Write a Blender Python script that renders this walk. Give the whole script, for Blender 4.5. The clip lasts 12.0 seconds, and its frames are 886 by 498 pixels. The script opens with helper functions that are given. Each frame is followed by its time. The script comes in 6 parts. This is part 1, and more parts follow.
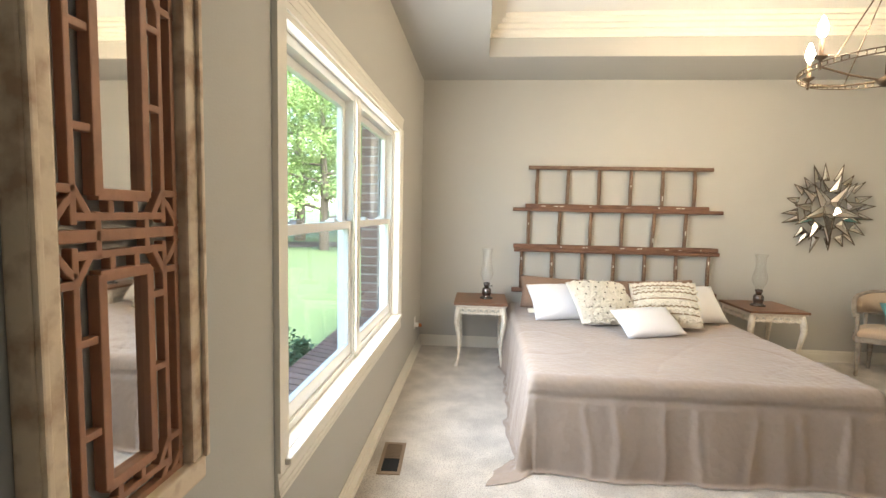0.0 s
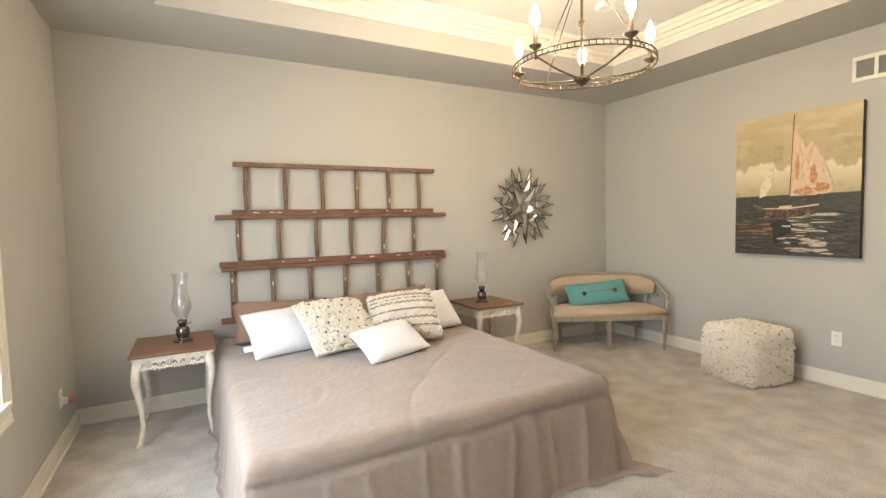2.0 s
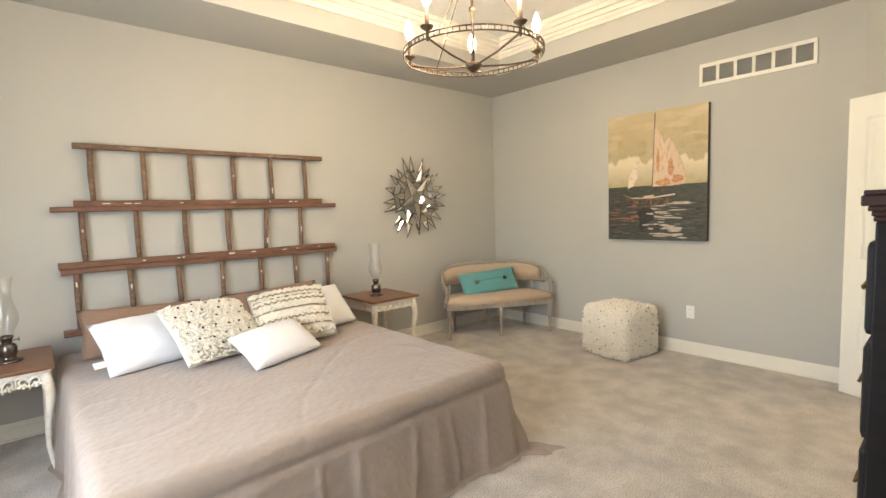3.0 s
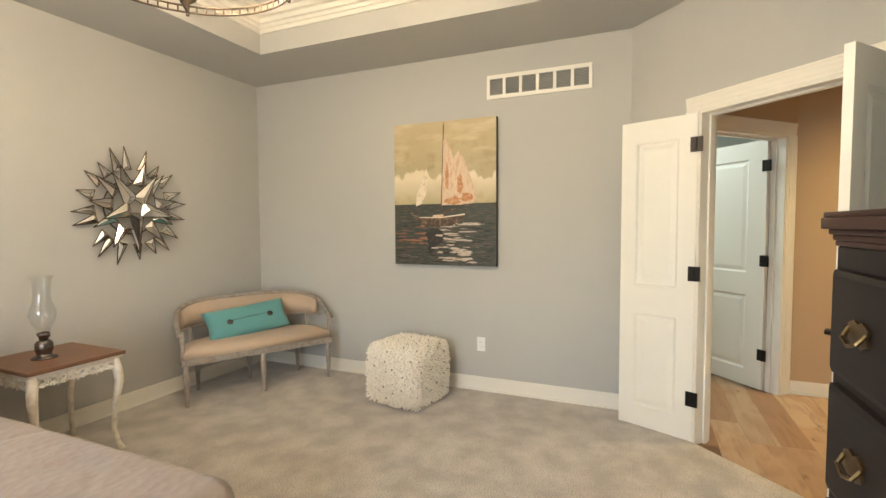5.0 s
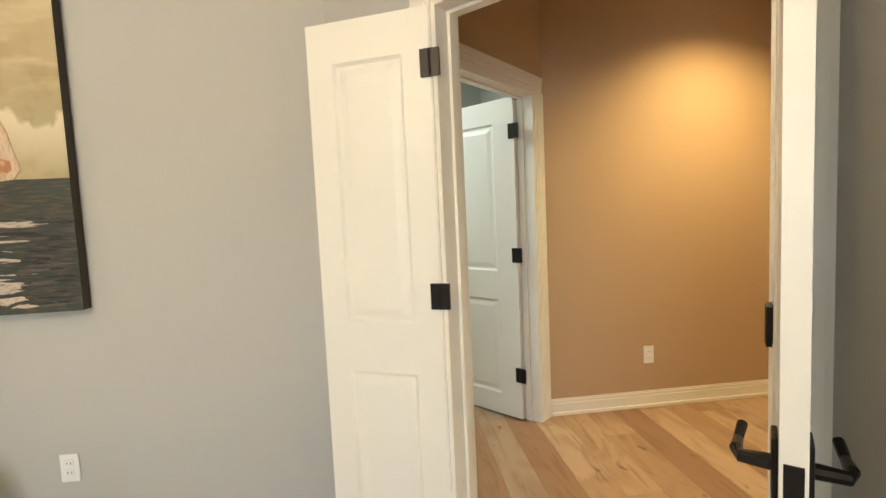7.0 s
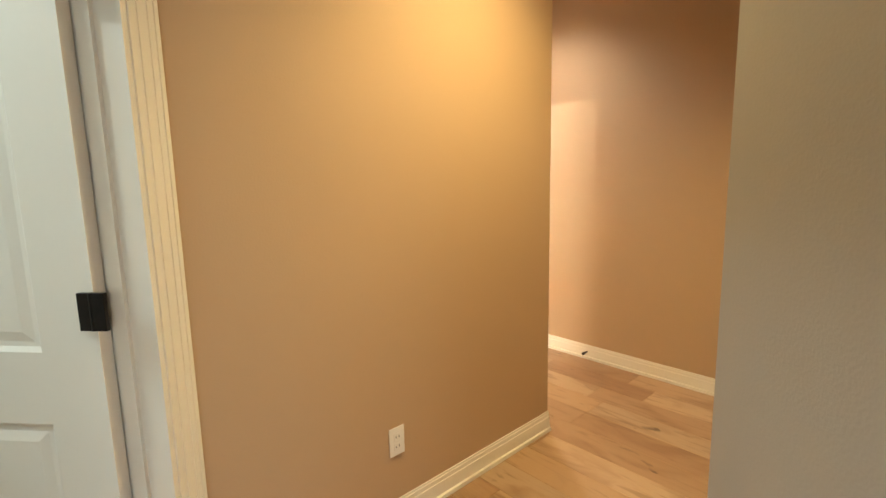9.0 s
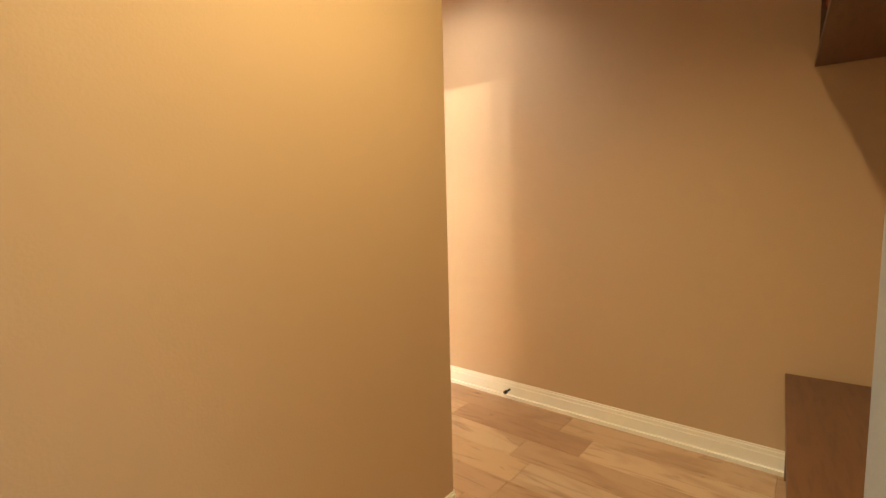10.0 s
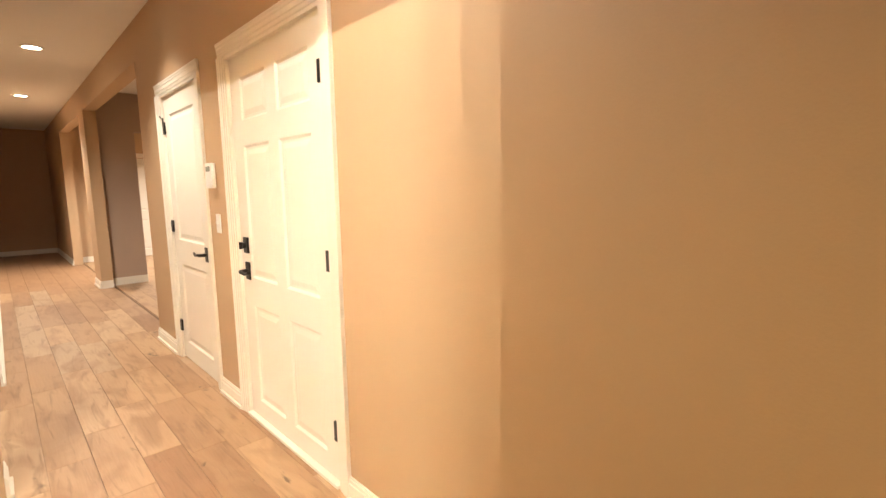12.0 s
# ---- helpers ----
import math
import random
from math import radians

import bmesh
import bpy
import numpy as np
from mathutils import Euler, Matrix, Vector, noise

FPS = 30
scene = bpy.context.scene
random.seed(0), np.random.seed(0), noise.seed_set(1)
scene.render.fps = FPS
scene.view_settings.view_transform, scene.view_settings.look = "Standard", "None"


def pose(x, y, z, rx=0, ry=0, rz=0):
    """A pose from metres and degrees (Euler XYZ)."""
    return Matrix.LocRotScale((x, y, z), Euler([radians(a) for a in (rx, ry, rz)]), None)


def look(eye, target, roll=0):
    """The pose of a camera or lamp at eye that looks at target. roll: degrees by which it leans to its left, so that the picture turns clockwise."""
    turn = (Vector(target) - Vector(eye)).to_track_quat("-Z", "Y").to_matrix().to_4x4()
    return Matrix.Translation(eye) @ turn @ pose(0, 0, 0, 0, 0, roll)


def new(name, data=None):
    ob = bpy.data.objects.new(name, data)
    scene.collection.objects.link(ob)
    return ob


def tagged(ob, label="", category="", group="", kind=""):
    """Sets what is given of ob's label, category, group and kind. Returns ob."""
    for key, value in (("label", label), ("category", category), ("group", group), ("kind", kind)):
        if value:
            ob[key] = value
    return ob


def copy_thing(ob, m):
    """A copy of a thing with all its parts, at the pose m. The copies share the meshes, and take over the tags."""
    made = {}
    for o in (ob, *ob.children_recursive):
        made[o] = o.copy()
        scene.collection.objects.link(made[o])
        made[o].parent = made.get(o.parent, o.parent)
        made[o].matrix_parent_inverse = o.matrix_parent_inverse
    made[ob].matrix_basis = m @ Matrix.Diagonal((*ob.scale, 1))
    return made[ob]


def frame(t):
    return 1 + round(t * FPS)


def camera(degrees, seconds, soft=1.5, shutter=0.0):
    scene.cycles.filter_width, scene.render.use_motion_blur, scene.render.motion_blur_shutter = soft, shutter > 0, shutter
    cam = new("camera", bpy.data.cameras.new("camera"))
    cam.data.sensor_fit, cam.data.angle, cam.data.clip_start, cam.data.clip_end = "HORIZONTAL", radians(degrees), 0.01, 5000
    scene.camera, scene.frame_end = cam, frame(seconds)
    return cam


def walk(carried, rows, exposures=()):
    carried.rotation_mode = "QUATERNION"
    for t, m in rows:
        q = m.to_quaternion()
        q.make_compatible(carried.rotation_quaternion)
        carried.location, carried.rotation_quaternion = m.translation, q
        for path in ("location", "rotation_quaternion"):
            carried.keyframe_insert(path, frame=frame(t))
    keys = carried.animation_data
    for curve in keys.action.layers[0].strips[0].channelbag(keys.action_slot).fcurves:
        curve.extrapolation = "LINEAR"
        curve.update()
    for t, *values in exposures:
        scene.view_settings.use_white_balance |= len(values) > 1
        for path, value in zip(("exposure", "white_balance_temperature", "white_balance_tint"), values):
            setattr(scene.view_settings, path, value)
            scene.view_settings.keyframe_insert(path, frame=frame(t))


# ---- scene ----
cam = camera(87.3, 12.0)
PATH = [
    (0, (0.602, -4.8, 1.411), (0.448, -2.813, 1.252), 1.2),
    (0.5, (0.602, -4.505, 1.419), (0.679, -2.513, 1.263), 1.4),
    (1, (0.668, -4.256, 1.402), (1.076, -2.302, 1.271), 0.3),
    (1.5, (0.751, -4.133, 1.382), (1.468, -2.269, 1.271), -0.3),
    (2, (0.781, -4.063, 1.389), (1.725, -2.304, 1.269), -1.3),
    (2.5, (0.798, -4.037, 1.376), (1.936, -2.4, 1.22), -1.9),
    (2.7, (0.815, -4.009, 1.376), (2.033, -2.431, 1.213), -2.0),
    (4.3, (1.163, -3.709, 1.328), (2.769, -2.527, 1.17), -1.1),
    (4.5, (1.304, -3.665, 1.354), (2.952, -2.544, 1.188), -1.5),
    (5, (1.631, -3.521, 1.365), (3.47, -2.743, 1.263), -0.3),
    (5.5, (2.018, -3.509, 1.361), (3.958, -3.033, 1.269), -1.1),
    (6, (2.423, -3.518, 1.365), (4.399, -3.252, 1.205), -1.2),
    (6.5, (2.82, -3.54, 1.367), (4.812, -3.587, 1.198), -1.4),
    (6.7, (2.992, -3.6, 1.344), (4.983, -3.699, 1.184), -2.1),
    (8.3, (4.278, -3.907, 1.360), (5.983, -4.926, 1.124), -2.2),
    (8.5, (4.411, -4.057, 1.371), (6.074, -5.134, 1.097), -2.7),
    (8.7, (4.545, -4.172, 1.366), (6.140, -5.350, 1.080), -2.0),
    (9, (4.721, -4.339, 1.347), (6.185, -5.671, 1.061), -1.2),
    (9.5, (4.919, -4.698, 1.309), (6.257, -6.160, 1.039), -2.0),
    (10, (5.059, -5.028, 1.212), (6.315, -6.571, 1.005), -1.4),
    (10.5, (5.212, -5.342, 1.200), (6.339, -6.988, 1.059), -2.6),
    (11, (5.318, -5.733, 1.192), (6.469, -7.364, 1.064), -2.8),
    (11.5, (5.470, -6.123, 1.245), (6.715, -7.676, 1.054), -0.7),
    (12, (5.675, -6.426, 1.314), (7.105, -7.801, 1.057), -0.9),
]
walk(cam, [(t, look(eye, target, roll)) for t, eye, target, roll in PATH],
     exposures=[(0.0, 4.7), (2.5, 4.7), (5.0, 4.7), (6.5, 4.7), (8.3, 4.7), (10.0, 4.7), (11.0, 4.7), (12.0, 4.7)])

# ---- world and light ----
world = bpy.data.worlds.new("world")
scene.world = world
world.use_nodes = True
wn = world.node_tree.nodes
sky = wn.new("ShaderNodeTexSky")
sky.sky_type = "NISHITA"
sky.sun_disc = False
sky.sun_elevation, sky.sun_rotation = radians(48), radians(150)
wn["Background"].inputs["Strength"].default_value = 0.06
world.node_tree.links.new(sky.outputs["Color"], wn["Background"].inputs["Color"])

sun = new("sun", bpy.data.lights.new("sun", "SUN"))
sun.data.energy, sun.data.angle, sun.data.color = 0.7, radians(10), (1.0, 0.96, 0.9)
sun.matrix_world = look((0, 0, 20), (-6, 11, 2))


def spot_down(x, y, z, power, color, size=2.3, radius=0.05):
    """A recessed can light's lamp, just under its lens."""
    ob = new("can_lamp", bpy.data.lights.new("can_lamp", "SPOT"))
    ob.data.energy, ob.data.color, ob.data.spot_size, ob.data.spot_blend = power, color, size, 0.9
    ob.data.shadow_soft_size = radius
    ob.matrix_world = pose(x, y, z)
    return ob


WARM = (1.0, 0.75, 0.34)
SOFT_WARM = (1.0, 0.91, 0.79)
CANS = [(5.47, -5.72, 7.3, WARM), (6.80, -6.85, 3.0, SOFT_WARM), (9.43, -6.87, 6.0, SOFT_WARM),
        (11.83, -6.85, 11.5, SOFT_WARM), (14.85, -6.87, 17.0, SOFT_WARM), (15.4, -8.7, 16, SOFT_WARM)]
for cx, cy, power, tone in CANS:
    spot_down(cx, cy, 2.715, power, tone, size=1.85 if 9 < cx < 10 else 2.3)

# the three bulbs of the kitchen light that shine out through the hall's opening
for k in range(3):
    lamp = new("kitchen_lamp", bpy.data.lights.new("kitchen_lamp", "POINT"))
    lamp.data.energy, lamp.data.color, lamp.data.shadow_soft_size = 2.7, (1.0, 0.94, 0.80), 0.002
    lamp.location = (6.714 - 0.132 * k, -5.3, 2.43)

# added area lamp inside the sashes, standing in for the bedroom window's daylight
window_lamp = new("window_lamp", bpy.data.lights.new("window_lamp", "AREA"))
window_lamp.data.shape = "RECTANGLE"
window_lamp.data.energy, window_lamp.data.color, window_lamp.data.size, window_lamp.data.size_y = 2.9, (0.90, 0.955, 1.0), 1.86, 1.28
window_lamp.matrix_world = pose(-0.04, -2.385, 1.31, 0, -90, 0) @ pose(0, 0, 0, 0, 0, 90)

# unseen area lamp added to give the bathroom its cool light
bath_fill_lamp = new("bath_fill_lamp", bpy.data.lights.new("bath_fill_lamp", "AREA"))
bath_fill_lamp.data.energy, bath_fill_lamp.data.color, bath_fill_lamp.data.size = 1.25, (0.88, 1.0, 0.97), 0.5
bath_fill_lamp.matrix_world = pose(6.3, -3.1, 2.68)


# ---- materials ----
def surface(name, color, rough=0.6, metal=0.0, vary=0.08, grain=60.0, bump=0.05, big=2.0, stain=None, stain_amount=0.5, stretch=(1, 1, 1), random=0.0, spec=0.5, sheen=0.0, contrast=False):
    """A painted, wooden, woven or metal surface: base colour varied at two scales, with fine relief."""
    m = bpy.data.materials.new(name)
    m.use_nodes = True
    n, l = m.node_tree.nodes, m.node_tree.links
    b = n["Principled BSDF"]
    b.inputs["Roughness"].default_value, b.inputs["Metallic"].default_value = rough, metal
    b.inputs["Specular IOR Level"].default_value = spec
    if sheen:
        b.inputs["Sheen Weight"].default_value = sheen
    tc, mp = n.new("ShaderNodeTexCoord"), n.new("ShaderNodeMapping")
    mp.inputs["Scale"].default_value = stretch
    l.new(tc.outputs["Object"], mp.inputs["Vector"])
    fine, coarse = n.new("ShaderNodeTexNoise"), n.new("ShaderNodeTexNoise")
    fine.inputs["Scale"].default_value, fine.inputs["Detail"].default_value = grain, 6
    coarse.inputs["Scale"].default_value, coarse.inputs["Detail"].default_value = big, 4
    for x in (fine, coarse):
        l.new(mp.outputs["Vector"], x.inputs["Vector"])
    mix = n.new("ShaderNodeMix")
    mix.data_type = "RGBA"
    mix.inputs[6].default_value = (*[c * (1 - vary) for c in color], 1)
    mix.inputs[7].default_value = (*[min(1, c * (1 + vary)) for c in color], 1)
    if contrast:
        wide = n.new("ShaderNodeMapRange")
        wide.inputs["From Min"].default_value, wide.inputs["From Max"].default_value = 0.36, 0.64
        l.new(coarse.outputs["Fac"], wide.inputs["Value"])
        l.new(wide.outputs["Result"], mix.inputs[0])
    else:
        l.new(coarse.outputs["Fac"], mix.inputs[0])
    mix2 = n.new("ShaderNodeMix")
    mix2.data_type = "RGBA"
    dark = stain or [c * (1 - 2 * vary) for c in color]
    mix2.inputs[7].default_value = (*dark, 1)
    ramp = n.new("ShaderNodeValToRGB")
    ramp.color_ramp.elements[0].position, ramp.color_ramp.elements[1].position = 0.48, 0.66
    ramp.color_ramp.elements[1].color = (stain_amount,) * 3 + (1,)
    l.new(fine.outputs["Fac"], ramp.inputs["Fac"])
    l.new(ramp.outputs["Color"], mix2.inputs[0])
    l.new(mix.outputs[2], mix2.inputs[6])
    last = mix2.outputs[2]
    if random:
        info, hsv = n.new("ShaderNodeObjectInfo"), n.new("ShaderNodeHueSaturation")
        rng = n.new("ShaderNodeMapRange")
        rng.inputs["To Min"].default_value, rng.inputs["To Max"].default_value = 1 - random, 1 + random
        l.new(info.outputs["Random"], rng.inputs["Value"])
        l.new(rng.outputs["Result"], hsv.inputs["Value"])
        l.new(last, hsv.inputs["Color"])
        last = hsv.outputs["Color"]
    l.new(last, b.inputs["Base Color"])
    if bump:
        bp = n.new("ShaderNodeBump")
        bp.inputs["Strength"].default_value, bp.inputs["Distance"].default_value = bump, 0.01
        l.new(fine.outputs["Fac"], bp.inputs["Height"])
        l.new(bp.outputs["Normal"], b.inputs["Normal"])
    return m


def glowing(name, color, strength):
    m = bpy.data.materials.new(name)
    m.use_nodes = True
    b = m.node_tree.nodes["Principled BSDF"]
    b.inputs["Base Color"].default_value = (*color, 1)
    b.inputs["Emission Color"].default_value = (*color, 1)
    b.inputs["Emission Strength"].default_value = strength
    return m


def clear_glass(name, tint=(1, 1, 1), rough=0.0, least=0.035, power=5.0):
    m = bpy.data.materials.new(name)
    m.use_nodes = True
    n, l = m.node_tree.nodes, m.node_tree.links
    out = n["Material Output"]
    tr, gl, mx, fr, po = n.new("ShaderNodeBsdfTransparent"), n.new("ShaderNodeBsdfGlossy"), n.new("ShaderNodeMixShader"), n.new("ShaderNodeLayerWeight"), n.new("ShaderNodeMath")
    tr.inputs["Color"].default_value = (*tint, 1)
    gl.inputs["Roughness"].default_value = rough
    po.operation, po.inputs[1].default_value = "POWER", power
    scale = n.new("ShaderNodeMath")
    scale.operation, scale.inputs[1].default_value, scale.inputs[2].default_value = "MULTIPLY_ADD", 0.55, least
    l.new(fr.outputs["Facing"], po.inputs[0])
    l.new(po.outputs["Value"], scale.inputs[0])
    l.new(scale.outputs["Value"], mx.inputs["Fac"])
    l.new(tr.outputs["BSDF"], mx.inputs[1])
    l.new(gl.outputs["BSDF"], mx.inputs[2])
    l.new(mx.outputs["Shader"], out.inputs["Surface"])
    return m


M_GREY = surface("grey_wall_paint", (0.46, 0.445, 0.41), 0.75, vary=0.025, grain=140, bump=0.06, big=1.2, stain_amount=0.15)
M_TAN = surface("tan_wall_paint", (0.49, 0.342, 0.208), 0.7, vary=0.025, grain=140, bump=0.06, big=1.2, stain_amount=0.15)
M_CEIL = surface("white_ceiling_paint", (0.78, 0.76, 0.72), 0.85, vary=0.02, grain=120, bump=0.08, stain_amount=0.1)
M_TRIM = surface("white_trim_paint", (0.78, 0.738, 0.65), 0.38, vary=0.02, grain=30, bump=0.015, stain_amount=0.12)
M_DOOR = surface("white_door_paint", (0.78, 0.748, 0.67), 0.42, vary=0.02, grain=60, bump=0.02, stain_amount=0.1)
# taupe tone puts the shade of the side room's unlit partition into its colour
M_UNLIT_TAN = surface("unlit_tan_wall_paint", (0.40, 0.30, 0.235), 0.7, vary=0.03, grain=140, bump=0.06, big=1.2, stain_amount=0.15)
M_BATHWALL = surface("pale_green_grey_paint", (0.50, 0.51, 0.46), 0.75, vary=0.03, grain=120, bump=0.05, stain_amount=0.15)
M_CARPET = surface("beige_grey_carpet", (0.54, 0.49, 0.435), 0.97, vary=0.17, grain=110, bump=1.0, big=5.5, contrast=True, stain=(0.30, 0.265, 0.23), stain_amount=0.6, spec=0.1, sheen=0.3)
def plank_wood(name):
    """Rustic oak boards: tone by board, long grain, saw marks and dark knots."""
    m = bpy.data.materials.new(name)
    m.use_nodes = True
    n, l = m.node_tree.nodes, m.node_tree.links
    b = n["Principled BSDF"]
    tc, info, off, add = n.new("ShaderNodeTexCoord"), n.new("ShaderNodeObjectInfo"), n.new("ShaderNodeVectorMath"), n.new("ShaderNodeVectorMath")
    off.operation, off.inputs[1].default_value = "SCALE", (0, 0, 0)
    comb = n.new("ShaderNodeCombineXYZ")
    for k in range(3):
        l.new(info.outputs["Random"], comb.inputs[k])
    off.inputs["Scale"].default_value = 57.0
    l.new(comb.outputs[0], off.inputs[0])
    l.new(tc.outputs["Object"], add.inputs[0])
    l.new(off.outputs[0], add.inputs[1])

    def tex(scale, stretch, detail, distort=0.0):
        mp, t = n.new("ShaderNodeMapping"), n.new("ShaderNodeTexNoise")
        mp.inputs["Scale"].default_value = stretch
        t.inputs["Scale"].default_value, t.inputs["Detail"].default_value, t.inputs["Distortion"].default_value = scale, detail, distort
        l.new(add.outputs[0], mp.inputs["Vector"])
        l.new(mp.outputs["Vector"], t.inputs["Vector"])
        return t.outputs["Fac"]

    def ramp(src, lo, hi, top):
        r = n.new("ShaderNodeMapRange")
        r.inputs["From Min"].default_value, r.inputs["From Max"].default_value, r.inputs["To Max"].default_value = lo, hi, top
        l.new(src, r.inputs["Value"])
        return r.outputs["Result"]

    def mix(fac, a, c):
        x = n.new("ShaderNodeMix")
        x.data_type = "RGBA"
        l.new(fac, x.inputs[0])
        if isinstance(a, tuple):
            x.inputs[6].default_value = (*a, 1)
        else:
            l.new(a, x.inputs[6])
        x.inputs[7].default_value = (*c, 1)
        return x.outputs[2]
    tone = n.new("ShaderNodeValToRGB")
    e = tone.color_ramp.elements
    e[0].position, e[0].color = 0.0, (0.33, 0.195, 0.105, 1)
    e[1].position, e[1].color = 1.0, (0.36, 0.255, 0.165, 1)
    for p, c in ((0.25, (0.46, 0.30, 0.17, 1)), (0.5, (0.29, 0.16, 0.085, 1)), (0.75, (0.50, 0.34, 0.205, 1))):
        x = e.new(p)
        x.color = c
    l.new(info.outputs["Random"], tone.inputs["Fac"])
    col = mix(ramp(tex(2.6, (0.9, 2.6, 1), 4, 0.9), 0.46, 0.68, 0.6), tone.outputs["Color"], (0.24, 0.125, 0.062))
    col = mix(ramp(tex(5.0, (0.5, 4.2, 1), 5, 1.4), 0.56, 0.74, 0.6), col, (0.165, 0.085, 0.042))
    col = mix(ramp(tex(6.0, (1.0, 1.9, 1), 3, 0.6), 0.67, 0.76, 0.8), col, (0.085, 0.045, 0.025))
    l.new(col, b.inputs["Base Color"])
    b.inputs["Roughness"].default_value = 0.42
    bp = n.new("ShaderNodeBump")
    bp.inputs["Strength"].default_value, bp.inputs["Distance"].default_value = 0.25, 0.004
    l.new(tex(14.0, (0.4, 5.0, 1), 5, 0.4), bp.inputs["Height"])
    l.new(bp.outputs["Normal"], b.inputs["Normal"])
    return m


M_PLANK = plank_wood("oak_plank_wood")
M_SUBFLOOR = surface("dark_plank_joint", (0.19, 0.12, 0.075), 0.8)
M_BLACK = surface("oil_rubbed_bronze", (0.02, 0.017, 0.015), 0.38, 0.7, vary=0.2, grain=40, bump=0.02)
M_PLATE = surface("white_plastic_plate", (0.80, 0.79, 0.76), 0.35, vary=0.01, bump=0.0)
M_VINYL = surface("white_vinyl_window", (0.80, 0.80, 0.77), 0.35, vary=0.02, bump=0.01)
M_GLASS = clear_glass("window_glass", (0.97, 0.99, 0.98))
M_LAMPGLASS = clear_glass("lamp_chimney_glass", (0.94, 0.945, 0.94), 0.02, 0.09, 2.5)
M_FACET = surface("antique_mirror_facets", (0.84, 0.81, 0.76), 0.12, 1.0, vary=0.04, grain=9, bump=0.0, stain_amount=0.15)
M_MIRROR = surface("mirror_silver", (0.86, 0.86, 0.85), 0.03, 1.0, vary=0.02, grain=4, bump=0.0, stain_amount=0.1)
M_BULB = glowing("lit_bulb", (1.0, 0.79, 0.52), 24.5)
M_CANLENS = glowing("lit_can_lens", (1.0, 0.88, 0.7), 1.0)


# ---- mesh helpers ----
ID = Matrix.Identity(4)


def box(bm, x0, x1, y0, y1, z0, z1, m=ID, bevel=0.0):
    made = bmesh.ops.create_cube(bm, size=1.0, matrix=m @ Matrix.Translation(((x0 + x1) / 2, (y0 + y1) / 2, (z0 + z1) / 2)) @ Matrix.Diagonal((abs(x1 - x0), abs(y1 - y0), abs(z1 - z0), 1)))
    if bevel:
        edges = list({e for v in made["verts"] for e in v.link_edges})
        bmesh.ops.bevel(bm, geom=edges, offset=bevel, segments=2, affect="EDGES", profile=0.6)


def tube(bm, pts, radii, seg=8, cap=True):
    """A round bar through the points, with a radius at each."""
    pts = [Vector(p) for p in pts]
    if not hasattr(radii, "__len__"):
        radii = [radii] * len(pts)
    rings = []
    up = None
    for i, p in enumerate(pts):
        d = (pts[min(i + 1, len(pts) - 1)] - pts[max(i - 1, 0)]).normalized()
        if up is None:
            up = d.orthogonal().normalized()
        a = (up - d * up.dot(d)).normalized()
        up = a
        b = d.cross(a)
        rings.append([bm.verts.new(p + (a * math.cos(2 * math.pi * k / seg) + b * math.sin(2 * math.pi * k / seg)) * radii[i]) for k in range(seg)])
    for r0, r1 in zip(rings, rings[1:]):
        for k in range(seg):
            bm.faces.new((r0[k], r0[(k + 1) % seg], r1[(k + 1) % seg], r1[k]))
    if cap:
        bm.faces.new(rings[0][::-1])
        bm.faces.new(rings[-1])


def lathe(bm, profile, center=(0, 0, 0), seg=20):
    """A turned shape from rows of (radius, height)."""
    c = Vector(center)
    rings = [[bm.verts.new(c + Vector((r * math.cos(2 * math.pi * k / seg), r * math.sin(2 * math.pi * k / seg), z))) for k in range(seg)] for r, z in profile]
    for r0, r1 in zip(rings, rings[1:]):
        for k in range(seg):
            bm.faces.new((r0[k], r0[(k + 1) % seg], r1[(k + 1) % seg], r1[k]))


def prism(bm, poly, z0, z1, m=ID):
    lo = [bm.verts.new(m @ Vector((x, y, z0))) for x, y in poly]
    hi = [bm.verts.new(m @ Vector((x, y, z1))) for x, y in poly]
    bm.faces.new(lo[::-1])
    bm.faces.new(hi)
    for i in range(len(poly)):
        j = (i + 1) % len(poly)
        bm.faces.new((lo[i], lo[j], hi[j], hi[i]))


def finish(bm, name, material, smooth=False):
    bmesh.ops.recalc_face_normals(bm, faces=bm.faces)
    me = bpy.data.meshes.new(name)
    bm.to_mesh(me)
    bm.free()
    me.materials.append(material)
    if smooth:
        me.polygons.foreach_set("use_smooth", [True] * len(me.polygons))
    return me


def solid(name, bm, material, label="", category="", kind="", group="", smooth=False, at=None):
    """A top-level thing or a piece of the setting made of one mesh."""
    ob = new(name, finish(bm, name, material, smooth))
    if at is not None:
        ob.matrix_world = at
    return tagged(ob, label, category, group, kind)


def part(name, bm, material, parent, label="", smooth=False, at=None, kind=""):
    ob = new(name, finish(bm, name, material, smooth))
    ob.parent = parent
    if at is not None:
        ob.matrix_local = at
    return tagged(ob, label, kind=kind)


def thing(name, at, label, category, group=""):
    ob = new(name)
    ob.empty_display_size = 0.1
    ob.matrix_world = at
    return tagged(ob, label, category, group)


def piece(name, me, parent, at):
    ob = new(name, me)
    ob.parent = parent
    ob.matrix_local = at
    return ob


def along(p0, p1):
    """The frame of a wall: x runs from p0 to p1, y to the left of that, z up."""
    d = Vector((p1[0] - p0[0], p1[1] - p0[1]))
    return pose(p0[0], p0[1], 0, 0, 0, math.degrees(math.atan2(d.y, d.x))), d.length


